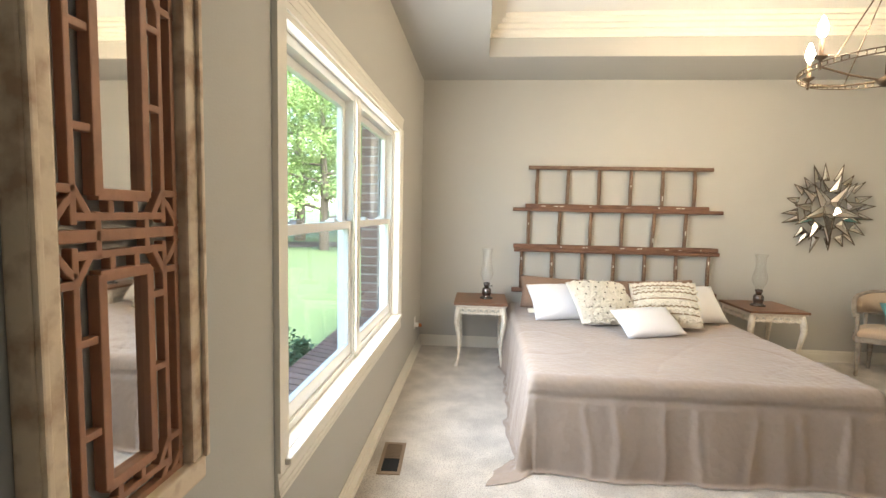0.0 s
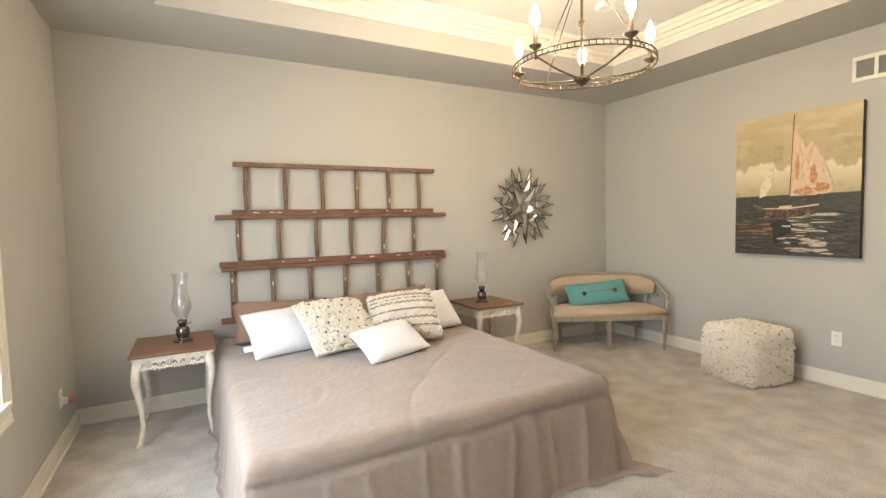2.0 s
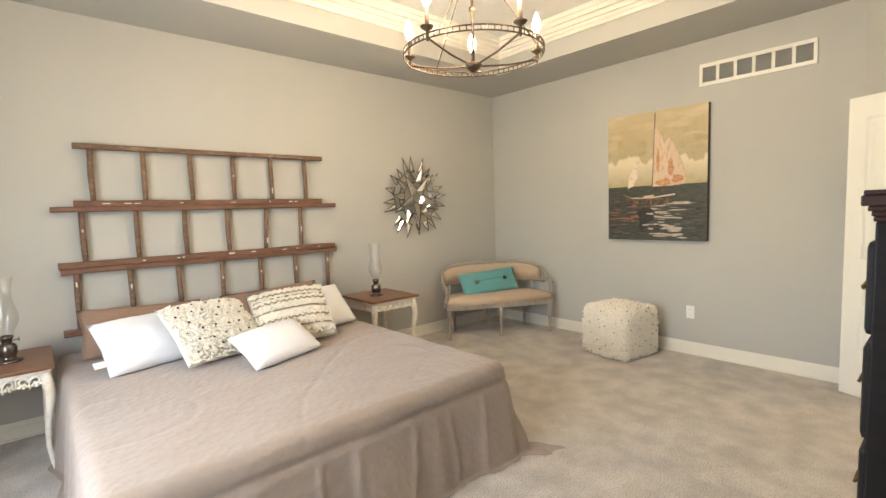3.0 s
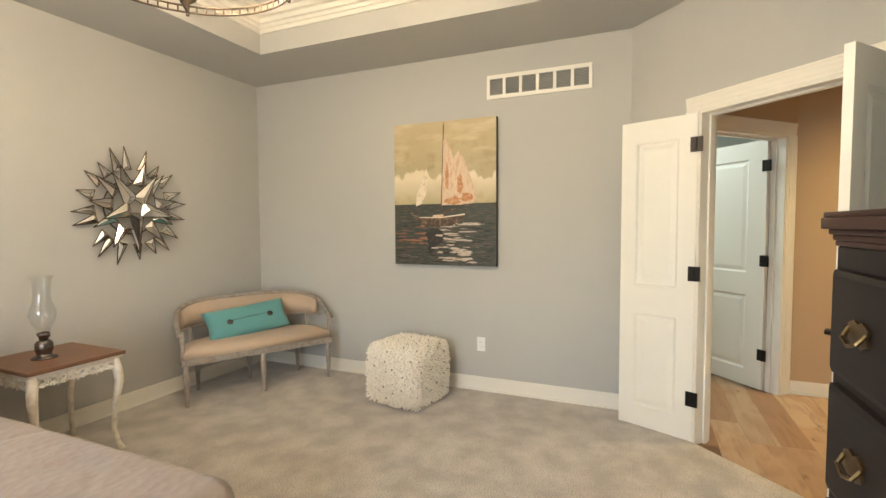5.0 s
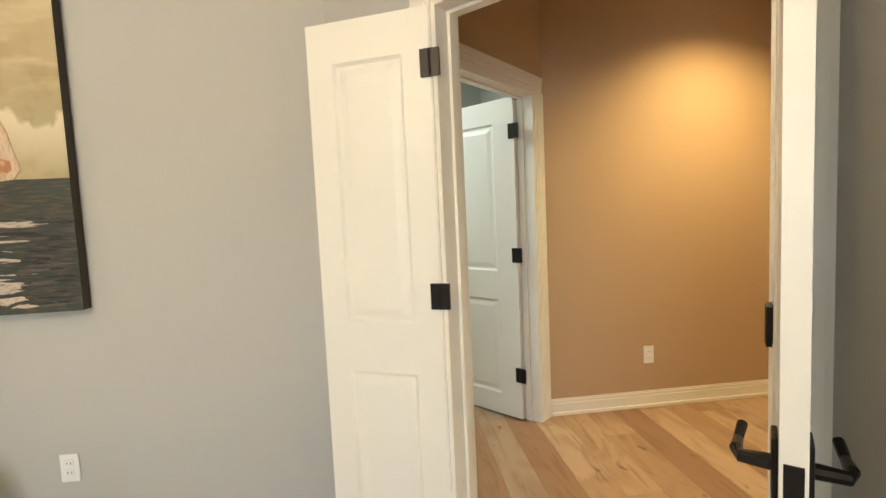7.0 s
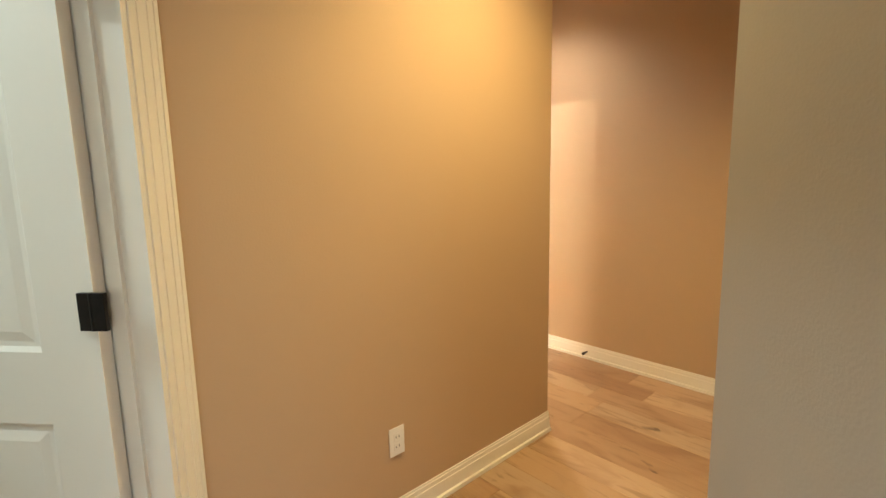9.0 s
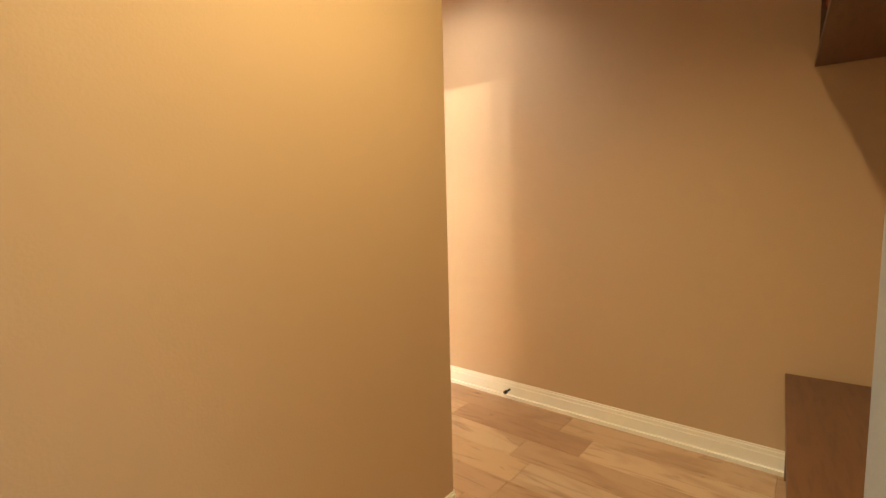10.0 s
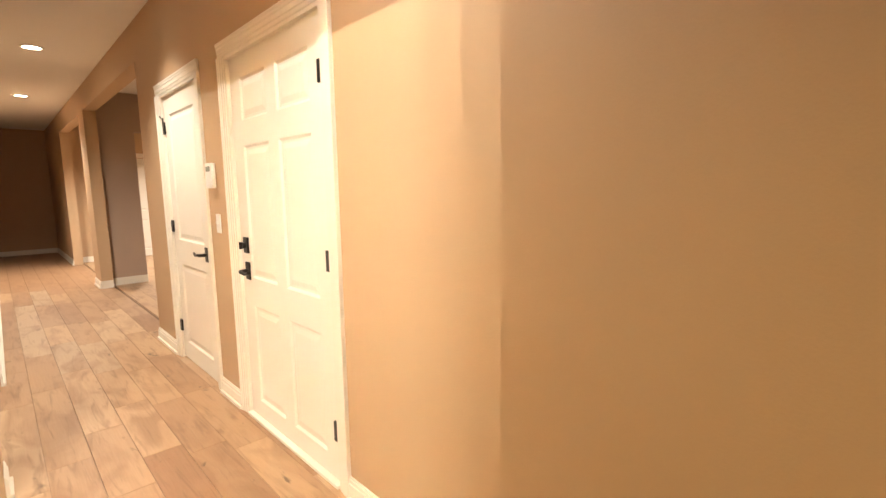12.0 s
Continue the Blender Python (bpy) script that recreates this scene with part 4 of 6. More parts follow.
def bedspread():
    """A cloth over the bed: flat on top, hanging with soft folds, its hem lying on the floor."""
    bm = bmesh.new()
    hang = 0.565
    nx, ny = 210, 180
    xs = [BX0 - hang + (BX1 - BX0 + 2 * hang) * i / nx for i in range(nx + 1)]
    ys = [BY0 - hang + (BY1 - 0.02 - BY0 + hang) * j / ny for j in range(ny + 1)]
    rows = []
    for y in ys:
        row = []
        for x in xs:
            ox = max(BX0 - x, x - BX1, 0.0)
            oy = max(BY0 - y, 0.0)
            sx = -1 if x < BX0 else 1
            cx, cy = min(max(x, BX0), BX1), max(y, BY0)
            drop = math.hypot(ox, oy)
            top = BZ - 0.005 * math.exp(-((abs(noise.noise((x * 1.3, y * 1.3, 7.7))) / 0.02) ** 2)) + 0.006 * noise.noise((x * 2.2, y * 2.2, 0.3)) + 0.004 * noise.noise((x * 7, y * 7, 1.3))
            if drop < 1e-6:
                row.append(bm.verts.new((x, y, top)))
                continue
            ux, uy = sx * ox / drop, -oy / drop
            r = 0.05
            if drop < r * 1.57:
                a = drop / r
                out, down = r * math.sin(a) * 0.9, r * (1 - math.cos(a))
            else:
                out, down = r * 0.9, r + drop - r * 1.57
            s = (x if oy > ox else y) * 1.0 + (0.7 if ox > oy else 0)
            corner = min(ox, oy) / (max(ox, oy) + 1e-6)
            fold = 0.05 * (drop / hang) ** 1.2 * (noise.noise((s * 3.1, 4.7 if oy > ox else 9.1, 0)) + 0.55 * noise.noise((s * 8.3, 2.7, 5))) + 0.03 * drop / hang
            out += fold + corner * 0.07 * drop + (0.07 * drop / hang if oy > ox else 0.03 * drop / hang)
            if oy > ox and drop > 0.06:
                out -= 0.018 * math.exp(-((drop - 0.13 - 0.01 * noise.noise((x * 3, 0, 2))) / 0.011) ** 2)
                for s0, wide in ((1.22, 0.016), (1.36, 0.02), (1.62, 0.015), (1.78, 0.02), (2.06, 0.016), (2.33, 0.02), (2.52, 0.016)):
                    lean = s0 + 0.05 * noise.noise((s0 * 9, drop * 3, 1))
                    out += 0.011 * math.exp(-((x - lean) / wide) ** 2) * min(1, max(0, (drop - 0.1) * 9))
            z = top - down
            floor_z = 0.013 + 0.008 * abs(noise.noise((x * 9, y * 9, 0)))
            if z < floor_z:
                out += (floor_z - z) * 0.75
                z = floor_z
            row.append(bm.verts.new((cx + ux * out, cy + uy * out, z)))
        rows.append(row)
    for r0, r1 in zip(rows, rows[1:]):
        for i in range(nx):
            bm.faces.new((r0[i], r0[i + 1], r1[i + 1], r1[i]))
    ob = solid("bedspread", bm, M_COVER, "taupe quilted bedspread draped over the bed to the floor", "bedspread", smooth=True)
    return ob


# matelasse relief of the cover: rows of stitched waves
nt, nl = M_COVER.node_tree.nodes, M_COVER.node_tree.links
wave, vor, add, bmp = nt.new("ShaderNodeTexNoise"), nt.new("ShaderNodeTexVoronoi"), nt.new("ShaderNodeMath"), nt.new("ShaderNodeBump")
tcc = nt.new("ShaderNodeTexCoord")
wave.inputs["Scale"].default_value, wave.inputs["Detail"].default_value, wave.inputs["Distortion"].default_value = 7, 3, 1.6
vor.inputs["Scale"].default_value = 26
vor.inputs["Randomness"].default_value = 1.0
nl.new(tcc.outputs["Object"], wave.inputs["Vector"])
nl.new(tcc.outputs["Object"], vor.inputs["Vector"])
add.operation = "ADD"
nl.new(wave.outputs["Fac"], add.inputs[0])
nl.new(vor.outputs["Distance"], add.inputs[1])
bmp.inputs["Strength"].default_value, bmp.inputs["Distance"].default_value = 0.4, 0.008
nl.new(add.outputs["Value"], bmp.inputs["Height"])
nl.new(bmp.outputs["Normal"], nt["Principled BSDF"].inputs["Normal"])
bedspread()


def cushion(w, h, t, n=18, pinch=0.06, lump=0.008, seed=0):
    """A stuffed pillow standing in the x-z plane, thick along y."""
    bm = bmesh.new()
    sides = []
    for d in (1, -1):
        grid = []
        for j in range(n + 1):
            row = []
            for i in range(n + 1):
                u, v = 2 * i / n - 1, 2 * j / n - 1
                edge = max(0.0, (1 - abs(u) ** 2.6)) ** 0.55 * max(0.0, (1 - abs(v) ** 2.6)) ** 0.55
                x = u * w / 2 * (1 - pinch * (1 - abs(v)) ** 1.0 * abs(u) ** 3) - 0
                z = v * h / 2 * (1 - pinch * (1 - abs(u)) ** 1.0 * abs(v) ** 3)
                y = d * t / 2 * edge + lump * edge * noise.noise((u * 2.2, v * 2.2, seed + d))
                row.append(bm.verts.new((x, y, z + h / 2)))
            grid.append(row)
        for r0, r1 in zip(grid, grid[1:]):
            for i in range(n):
                bm.faces.new((r0[i], r0[i + 1], r1[i + 1], r1[i]))
    bmesh.ops.remove_doubles(bm, verts=bm.verts, dist=0.0005)
    return bm


def pillow(at, w, h, t, material, label, seed=0):
    p = thing("pillow", at, label, "pillow", "pillows on the bed")
    cover = part("cover", cushion(w, h, t, seed=seed), material, p, smooth=True)
    return p, cover


def tufts(count, w, h, t, size, seed, keep=lambda u, v: True):
    """Short looped yarn ends over the front of a pillow."""
    rng = random.Random(seed)
    bm = bmesh.new()
    for _ in range(count):
        u, v = rng.uniform(-0.96, 0.96), rng.uniform(-0.96, 0.96)
        if not keep(u, v):
            continue
        edge = max(0.0, (1 - abs(u) ** 2.6)) ** 0.55 * max(0.0, (1 - abs(v) ** 2.6)) ** 0.55
        p = Vector((u * w / 2, -t / 2 * edge, v * h / 2 + h / 2))
        d = Vector((rng.gauss(0, 0.6), -1.0, rng.gauss(-0.5, 0.6))).normalized()
        s = size * rng.uniform(0.6, 1.3)
        tube(bm, [p, p + d * s * 0.6, p + d * s + Vector((0, 0, -s * 0.5))], [s * 0.34, s * 0.38, s * 0.16], 5)
    return bm


def dots(spots, w, h, t, r, seed):
    bm = bmesh.new()
    rng = random.Random(seed)
    for u, v in spots:
        u, v = u + rng.gauss(0, 0.02), v + rng.gauss(0, 0.02)
        edge = max(0.0, (1 - abs(u) ** 2.6)) ** 0.55 * max(0.0, (1 - abs(v) ** 2.6)) ** 0.55
        p = Vector((u * w / 2, -t / 2 * edge - 0.018, v * h / 2 + h / 2))
        bmesh.ops.create_icosphere(bm, subdivisions=1, radius=r, matrix=Matrix.Translation(p) @ Matrix.Diagonal((1, 0.5, 1, 1)))
    return bm


pillow(pose(1.36, -0.46, 0.525, -36, 3, 3), 0.72, 0.34, 0.12, M_SHAM, "brown quilted sham pillow against the ladder headboard", 1)
pillow(pose(2.24, -0.46, 0.525, -36, -3, -3), 0.76, 0.34, 0.12, M_SHAM, "brown quilted sham pillow against the ladder headboard", 2)
pw1, cv = pillow(pose(1.335, -0.88, 0.53, -48, 0, 13), 0.50, 0.38, 0.17, M_WHITECLOTH, "plain white pillow with a care tag", 3)
bm = bmesh.new()
box(bm, -0.30, -0.24, -0.01, -0.004, 0.07, 0.11)
part("care_tag", bm, M_PAPER, pw1, "white care tag")
pillow(pose(2.46, -0.84, 0.53, -46, -3, 4), 0.46, 0.38, 0.16, M_WHITECLOTH, "plain white pillow leaning behind the striped one", 4)
pt, cv = pillow(pose(1.68, -1.05, 0.535, -50, 2, 16), 0.52, 0.45, 0.16, M_CREAM, "cream shaggy pillow dotted with metal sequins", 5)
part("yarn_tuft", tufts(2000, 0.52, 0.45, 0.16, 0.019, 11), M_CREAM, pt, kind="stuff")
part("sequin", dots([(-0.8 + 0.32 * i + (0.16 if j % 2 else 0), -0.75 + 0.3 * j) for i in range(6) for j in range(6)], 0.52, 0.45, 0.16, 0.008, 2), M_SEQUIN, pt, "dark sequins", kind="stuff")
ps, cv = pillow(pose(2.10, -1.07, 0.535, -48, -4, -14), 0.52, 0.46, 0.16, M_CREAM, "cream woven pillow with brown stripes and fringe", 6)
part("fringe", tufts(2200, 0.52, 0.46, 0.16, 0.019, 12, lambda u, v: abs((v * 3.2) % 1.0 - 0.5) < 0.27), M_CREAM, ps, kind="stuff")
for k, v in enumerate((-0.62, -0.33, 0.0, 0.30, 0.46, 0.62)):
    bm = bmesh.new()
    pts = []
    for i in range(25):
        u = -0.9 + 1.8 * i / 24
        edge = max(0.0, (1 - abs(u) ** 2.6)) ** 0.55 * max(0.0, (1 - abs(v) ** 2.6)) ** 0.55
        pts.append((u * 0.26, -0.08 * edge - 0.010, (v + (0.03 * (-1) ** i if k % 2 else 0)) * 0.23 + 0.23))
    tube(bm, pts, 0.006, 5)
    part("stripe", bm, M_STRIPE, ps, "brown yarn stripe")
pillow(pose(1.925, -1.36, 0.54, -60, -2, 15), 0.48, 0.30, 0.13, M_WHITECLOTH, "small plain white lumbar pillow", 7)


# ---- ladder headboard ----
def rail(parent, x0, x1, z, h, d, y, material, seed):
    """A worn side rail, slightly crooked."""
    bm = bmesh.new()
    n = 14
    rings = []
    for i in range(n + 1):
        x = x0 + (x1 - x0) * i / n
        dz, dy = 0.006 * noise.noise((x * 2, seed, 0)), 0.004 * noise.noise((x * 3, seed, 4))
        hh = h / 2 * (1 + 0.08 * noise.noise((x * 6, seed, 8)))
        rings.append([bm.verts.new((x, y + dy + a * d / 2, z + dz + b * hh)) for a, b in ((-1, -0.7), (-0.7, -1), (0.7, -1), (1, -0.7), (1, 0.7), (0.7, 1), (-0.7, 1), (-1, 0.7))])
    for r0, r1 in zip(rings, rings[1:]):
        for k in range(8):
            bm.faces.new((r0[k], r0[(k + 1) % 8], r1[(k + 1) % 8], r1[k]))
    bm.faces.new(rings[0])
    bm.faces.new(rings[-1])
    return part("rail", bm, material, parent)


def ladder(z_low, z_high, xl, xh, low, high, rungs, seed):
    t = thing("wooden_ladder", pose(0, 0, 0), "old worn wooden ladder hung sideways as a headboard", "ladder", "ladders over the bed")
    rail(t, *low, z_low, 0.042, 0.05, -0.045, xl, seed)
    rail(t, *high, z_high, 0.036, 0.05, -0.045, xh, seed + 1)
    rng = random.Random(seed)
    for x in rungs:
        bm = bmesh.new()
        tube(bm, [(x + rng.gauss(0, 0.004), -0.045, z_low), (x, -0.046, (z_low + z_high) / 2), (x + rng.gauss(0, 0.004), -0.045, z_high)], [0.016, 0.0185, 0.016], 10)
        r = part("rung", bm, M_OLDWOOD, t, smooth=True)
        if rng.random() < 0.4:
            bm = bmesh.new()
            z = rng.uniform(z_low + 0.06, z_high - 0.08)
            box(bm, x - 0.006, x + 0.003, -0.0660, -0.060, z, z + rng.uniform(0.015, 0.045), bevel=0.002)
            part("paint_fleck", bm, M_CHIP, r, "flaked white paint")
    for k in range(9):
        bm = bmesh.new()
        x = rng.uniform(low[0] + 0.1, low[1] - 0.15)
        box(bm, x, x + rng.uniform(0.01, 0.045), -0.0715, -0.068, z_low - 0.004, z_low + rng.uniform(0.0, 0.006), bevel=0.0015)
        part("paint_fleck", bm, M_CHIP, t, "flaked white paint")
    return t


ladder(1.492, 1.872, M_REDWOOD, M_OLDWOOD, (1.06, 2.83), (1.08, 2.85), [1.165 + 0.305 * k for k in range(6)], 21)
ladder(1.085, 1.455, M_REDWOOD, M_REDWOOD, (0.95, 2.94), (0.936, 2.965), [1.094 + 0.306 * k for k in range(6)], 31)
ladder(0.637, 1.045, M_REDWOOD, M_REDWOOD, (0.945, 2.95), (0.96, 2.955), [1.036 + 0.304 * k for k in range(7)], 41)


# ---- nightstands and oil lamps ----
def nightstand(at, w, d, h):
    t = thing("nightstand", at, "distressed cream nightstand with carved apron and brown top", "nightstand", "nightstands")
    bm = bmesh.new()
    box(bm, -w / 2, w / 2, -d / 2, d / 2, h - 0.022, h, bevel=0.006)
    part("tabletop", bm, M_TABLETOP, t)
    bm = bmesh.new()
    box(bm, -w / 2 + 0.012, w / 2 - 0.012, -d / 2 + 0.012, d / 2 - 0.012, h - 0.036, h - 0.022, bevel=0.003)
    part("top_moulding", bm, M_DISTRESS, t)
    for sx in (-1, 1):
        for sy in (-1, 1):
            x, y = sx * (w / 2 - 0.045), sy * (d / 2 - 0.045)
            bm = bmesh.new()
            pts = [(x, y, h - 0.036), (x + sx * 0.012, y + sy * 0.012, h - 0.12), (x + sx * 0.016, y + sy * 0.016, h - 0.18), (x - sx * 0.004, y - sy * 0.004, h - 0.33), (x - sx * 0.010, y - sy * 0.010, 0.14), (x + sx * 0.004, y + sy * 0.004, 0.05), (x + sx * 0.018, y + sy * 0.018, 0.008)]
            tube(bm, pts, [0.024, 0.027, 0.025, 0.0165, 0.0135, 0.014, 0.019], 8)
            part("leg", bm, M_DISTRESS, t, smooth=True)
    # pierced scroll apron on the four sides
    for m, length in ((pose(0, -d / 2 + 0.03, 0), w), (pose(0, d / 2 - 0.03, 0, 0, 0, 180), w), (pose(w / 2 - 0.03, 0, 0, 0, 0, 90), d), (pose(-w / 2 + 0.03, 0, 0, 0, 0, -90), d)):
        bm = bmesh.new()
        L = length - 0.11
        box(bm, -L / 2, L / 2, -0.007, 0.007, h - 0.05, h - 0.036, m)
        n = max(6, round(L / 0.052))
        for k in range(n):
            cx = -L / 2 + L * (k + 0.5) / n
            r = L / n * 0.44
            flip = 1 if k % 2 else -1
            zc = h - 0.052 - r * 0.9
            pts = [m @ Vector((cx + flip * r * (1 - 0.06 * j) * math.cos(j * 0.55), 0, zc + r * (1 - 0.06 * j) * math.sin(j * 0.55))) for j in range(12)]
            tube(bm, pts, [0.0075 - 0.00035 * j for j in range(12)], 6)
            for lean, long in ((-0.9, 1.25), (0.05, 1.55), (0.95, 1.2)):
                tip = Vector((cx + lean * r, 0, zc - r * long))
                tube(bm, [m @ Vector((cx + lean * r * 0.3, 0, zc - r * 0.4)), m @ Vector((cx + lean * r * 0.8, -0.002, zc - r * 0.85 * long)), m @ tip], [0.004, 0.0085, 0.003], 6)
        for k in range(n + 1):
            x = -L / 2 + L * k / n
            tube(bm, [m @ Vector((x, 0, h - 0.05)), m @ Vector((x, 0, h - 0.05 - L / n * (0.9 if k % 2 else 1.25)))], [0.006, 0.004], 6)
        part("carved_apron", bm, M_DISTRESS, t, "pierced scroll carving")
    return t


nightstand(pose(0.632, -0.405, 0), 0.485, 0.56, 0.60)
nightstand(pose(3.205, -0.375, 0), 0.50, 0.54, 0.615)


def oil_lamp(at):
    t = thing("oil_lamp", at, "pewter oil lamp with a tall clear glass chimney", "oil lamp", "oil lamps on the nightstands")
    bm = bmesh.new()
    lathe(bm, [(0.0, 0.0), (0.062, 0.0), (0.062, 0.008), (0.05, 0.014), (0.036, 0.018), (0.036, 0.03), (0.043, 0.05), (0.043, 0.085), (0.034, 0.10), (0.02, 0.108), (0.0, 0.11)], seg=22)
    part("oil_font", bm, M_PEWTER, t, smooth=True)
    bm = bmesh.new()
    lathe(bm, [(0.018, 0.106), (0.024, 0.112), (0.024, 0.125), (0.03, 0.13), (0.032, 0.145), (0.02, 0.15)], seg=18)
    tube(bm, [(0.024, 0, 0.118), (0.05, 0, 0.12)], 0.003, 6)
    bmesh.ops.create_cone(bm, segments=12, radius1=0.011, radius2=0.011, depth=0.004, cap_ends=True, matrix=pose(0.052, 0, 0.12, 0, 90, 0))
    part("burner", bm, M_PEWTER, t, smooth=True)
    bm = bmesh.new()
    prof = [(0.03, 0.145), (0.034, 0.17), (0.055, 0.21), (0.064, 0.25), (0.056, 0.29), (0.043, 0.33), (0.039, 0.38), (0.044, 0.44), (0.056, 0.475)]
    lathe(bm, prof, seg=26)
    glass = part("glass_chimney", bm, M_LAMPGLASS, t, "clear glass chimney", smooth=True)
    glass.visible_shadow = False
    return t


oil_lamp(pose(0.685, -0.40, 0.60))
oil_lamp(pose(3.165, -0.38, 0.615, 0, 0, 40))


# ---- starburst mirror ----
star = thing("starburst_mirror", pose(3.935, -0.012, 1.512, 90, 0, 0), "starburst wall mirror of bronze-edged mirrored spikes", "wall mirror")


def facet_spike(at, length, half, root, tip_z, high):
    """One hollow mirrored spike: a flat long kite with a small bright pyramid at its foot, edged in bronze."""
    a, b, c, d = (root, -half, 0.0), (root, half, 0.0), (root + half * 0.75, 0.0, high), (length, 0.0, tip_z)
    bm = bmesh.new()
    v = [bm.verts.new(q) for q in (a, b, c, d)]
    for f in ((0, 3, 2), (1, 2, 3), (0, 2, 1), (0, 1, 3)):
        bm.faces.new([v[i] for i in f])
    sp = part("spike", bm, M_FACET, star, at=at)
    bm = bmesh.new()
    for p, q in ((a, d), (b, d), (a, b), (c, d), (a, c), (b, c)):
        tube(bm, [p, q], 0.0032 if d in (p, q) and c not in (p, q) else 0.0019, 5)
    part("edge_rod", bm, M_IRON, sp, "dark bronze edges")


rng = random.Random(5)
bm = bmesh.new()
tube(bm, [(0.2 * math.cos(k * math.pi / 20), 0.2 * math.sin(k * math.pi / 20), 0.006) for k in range(41)], 0.005, 6, cap=False)
part("backing", bm, M_IRON, star, "thin bronze ring behind the spikes")
for count, length, half, root, turn, lift, z0, high in ((20, 0.43, 0.036, 0.275, 4, 2, 0.012, 0.016), (11, 0.34, 0.046, 0.16, 12, 5, 0.03, 0.024), (5, 0.30, 0.062, 0.045, -16, 6, 0.05, 0.034)):
    for k in range(count):
        ang = 360 * k / count + turn + rng.uniform(-4, 4)
        at = pose(0, 0, z0, 0, 0, ang) @ pose(0, 0, 0, rng.uniform(-6, 6), -lift + rng.uniform(-3, 3), 0)
        facet_spike(at, length * rng.uniform(0.90, 1.04), half * rng.uniform(0.88, 1.12), root, 0.0, high * rng.uniform(0.6, 1.2))


# ---- fretwork mirror on the window wall ----
FY0, FZ0, FW, FH = -4.264, 0.845, 0.42, 1.07
fret = thing("fretwork_mirror", pose(0.002, FY0, FZ0, 90, 0, 90) @ Matrix.Diagonal((0.865, 0.97, 0.95, 1)), "brown lattice fretwork mirror in a worn cream frame", "wall mirror")
for xa, xb, za, zb in ((0, FW, 0, 0.05), (0, FW, FH - 0.05, FH), (0, 0.05, 0.05, FH - 0.05), (FW - 0.05, FW, 0.05, FH - 0.05)):
    bm = bmesh.new()
    box(bm, xa, xb, za, zb, 0, 0.042, bevel=0.006)
    if xb - xa < 0.1:
        xo = xa if xa < 0.1 else xb - 0.014
        box(bm, xo, xo + 0.014, za, zb, 0.042, 0.052, bevel=0.004)
    part("frame_side", bm, M_FRAMEWORN, fret)
for za, zb in ((0.13, 0.46), (0.61, 0.94)):
    bm = bmesh.new()
    box(bm, 0.158, 0.262, za, zb, 0.006, 0.012)
    part("mirror_panel", bm, M_MIRROR, fret, "clear mirror panel")


def bar(x0, y0, x1, y1, w=0.0135, d=0.018):
    bm = bmesh.new()
    dx, dy = x1 - x0, y1 - y0
    length = math.hypot(dx, dy)
    box(bm, -0.003, length + 0.003, -w / 2, w / 2, 0.004, 0.004 + d, pose(x0, y0, 0, 0, 0, math.degrees(math.atan2(dy, dx))), bevel=0.0025)
    part("lattice_bar", bm, M_FRET, fret)


L, R2 = 0.056, FW - 0.056
for za, zb in ((0.12, 0.47), (0.60, 0.95)):
    for x in (0.15, 0.27):
        bar(x, za, x, zb, 0.019, 0.022)
    for z in (za, zb):
        bar(0.15, z, 0.27, z, 0.019, 0.022)
    for x, s in ((0.10, 1), (0.32, -1)):
        bar(x, za - 0.045, x, zb + 0.045)
        bar(x, za + (0.10 if s > 0 else 0.16), x + s * 0.05, za + (0.10 if s > 0 else 0.16))
        bar(x, zb - (0.10 if s > 0 else 0.05), x + s * 0.05, zb - (0.10 if s > 0 else 0.05))
    for z, o in ((za, -0.035), (zb, 0.035)):
        bar(0.10, z + o, 0.32, z + o)
        bar(0.18, z, 0.18, z + o)
        bar(0.24, z, 0.24, z + o)
        for x, s in ((0.10, 1), (0.32, -1)):
            bar(x, z - o * 0.3, x + s * 0.03, z + o * 0.9)
            bar(L, z - o * 0.2, 0.10, z - o * 0.2) if s > 0 else bar(0.32, z - o * 0.2, R2, z - o * 0.2)
for x in (L + 0.006, R2 - 0.006):
    bar(x, 0.055, x, FH - 0.055)
bar(L, 0.535, R2, 0.535, 0.02)
for x in (0.15, 0.27):
    bar(x, 0.50, x, 0.57)
for z, o in ((0.535, 0.05), (0.535, -0.05)):
    for x, s in ((L, 1), (R2, -1)):
        bar(x, z + o * 0.3, x + s * 0.03, z + o)
        bar(x + s * 0.03, z + o, x + s * 0.044, z + o * 1.2)
for z, o in ((0.055, 0.03), (FH - 0.055, -0.03)):
    bar(L, z, R2, z)
    for x, s in ((L, 1), (R2, -1)):
        bar(x, z + o * 1.2, x + s * 0.04, z)
        bar(x + s * 0.07, z, x + s * 0.045, z + o)


# ---- painting ----
PW, PH = 0.905, 1.18
pic = thing("painting", pose(5.222, -1.575, 1.035, 90, 0, -90), "unframed canvas painting of a sailing boat at sea", "painting")
bm = bmesh.new()
box(bm, 0, PW, 0, PH, 0.0, 0.05, bevel=0.004)
part("canvas", bm, surface("dark_canvas_edge", (0.05, 0.04, 0.03), 0.8), pic)


def paint(name, c1, c2, scale=6, stretch=(1, 1, 1), bump=0.4):
    return surface(name, c1, 0.55, vary=0.18, grain=scale * 4, bump=bump, big=scale, stain=c2, stain_amount=0.8, stretch=stretch)


P_SKY = paint("sky_oil", (0.42, 0.34, 0.19), (0.34, 0.26, 0.13), 3, bump=0.15)
sn, sl = P_SKY.node_tree.nodes, P_SKY.node_tree.links


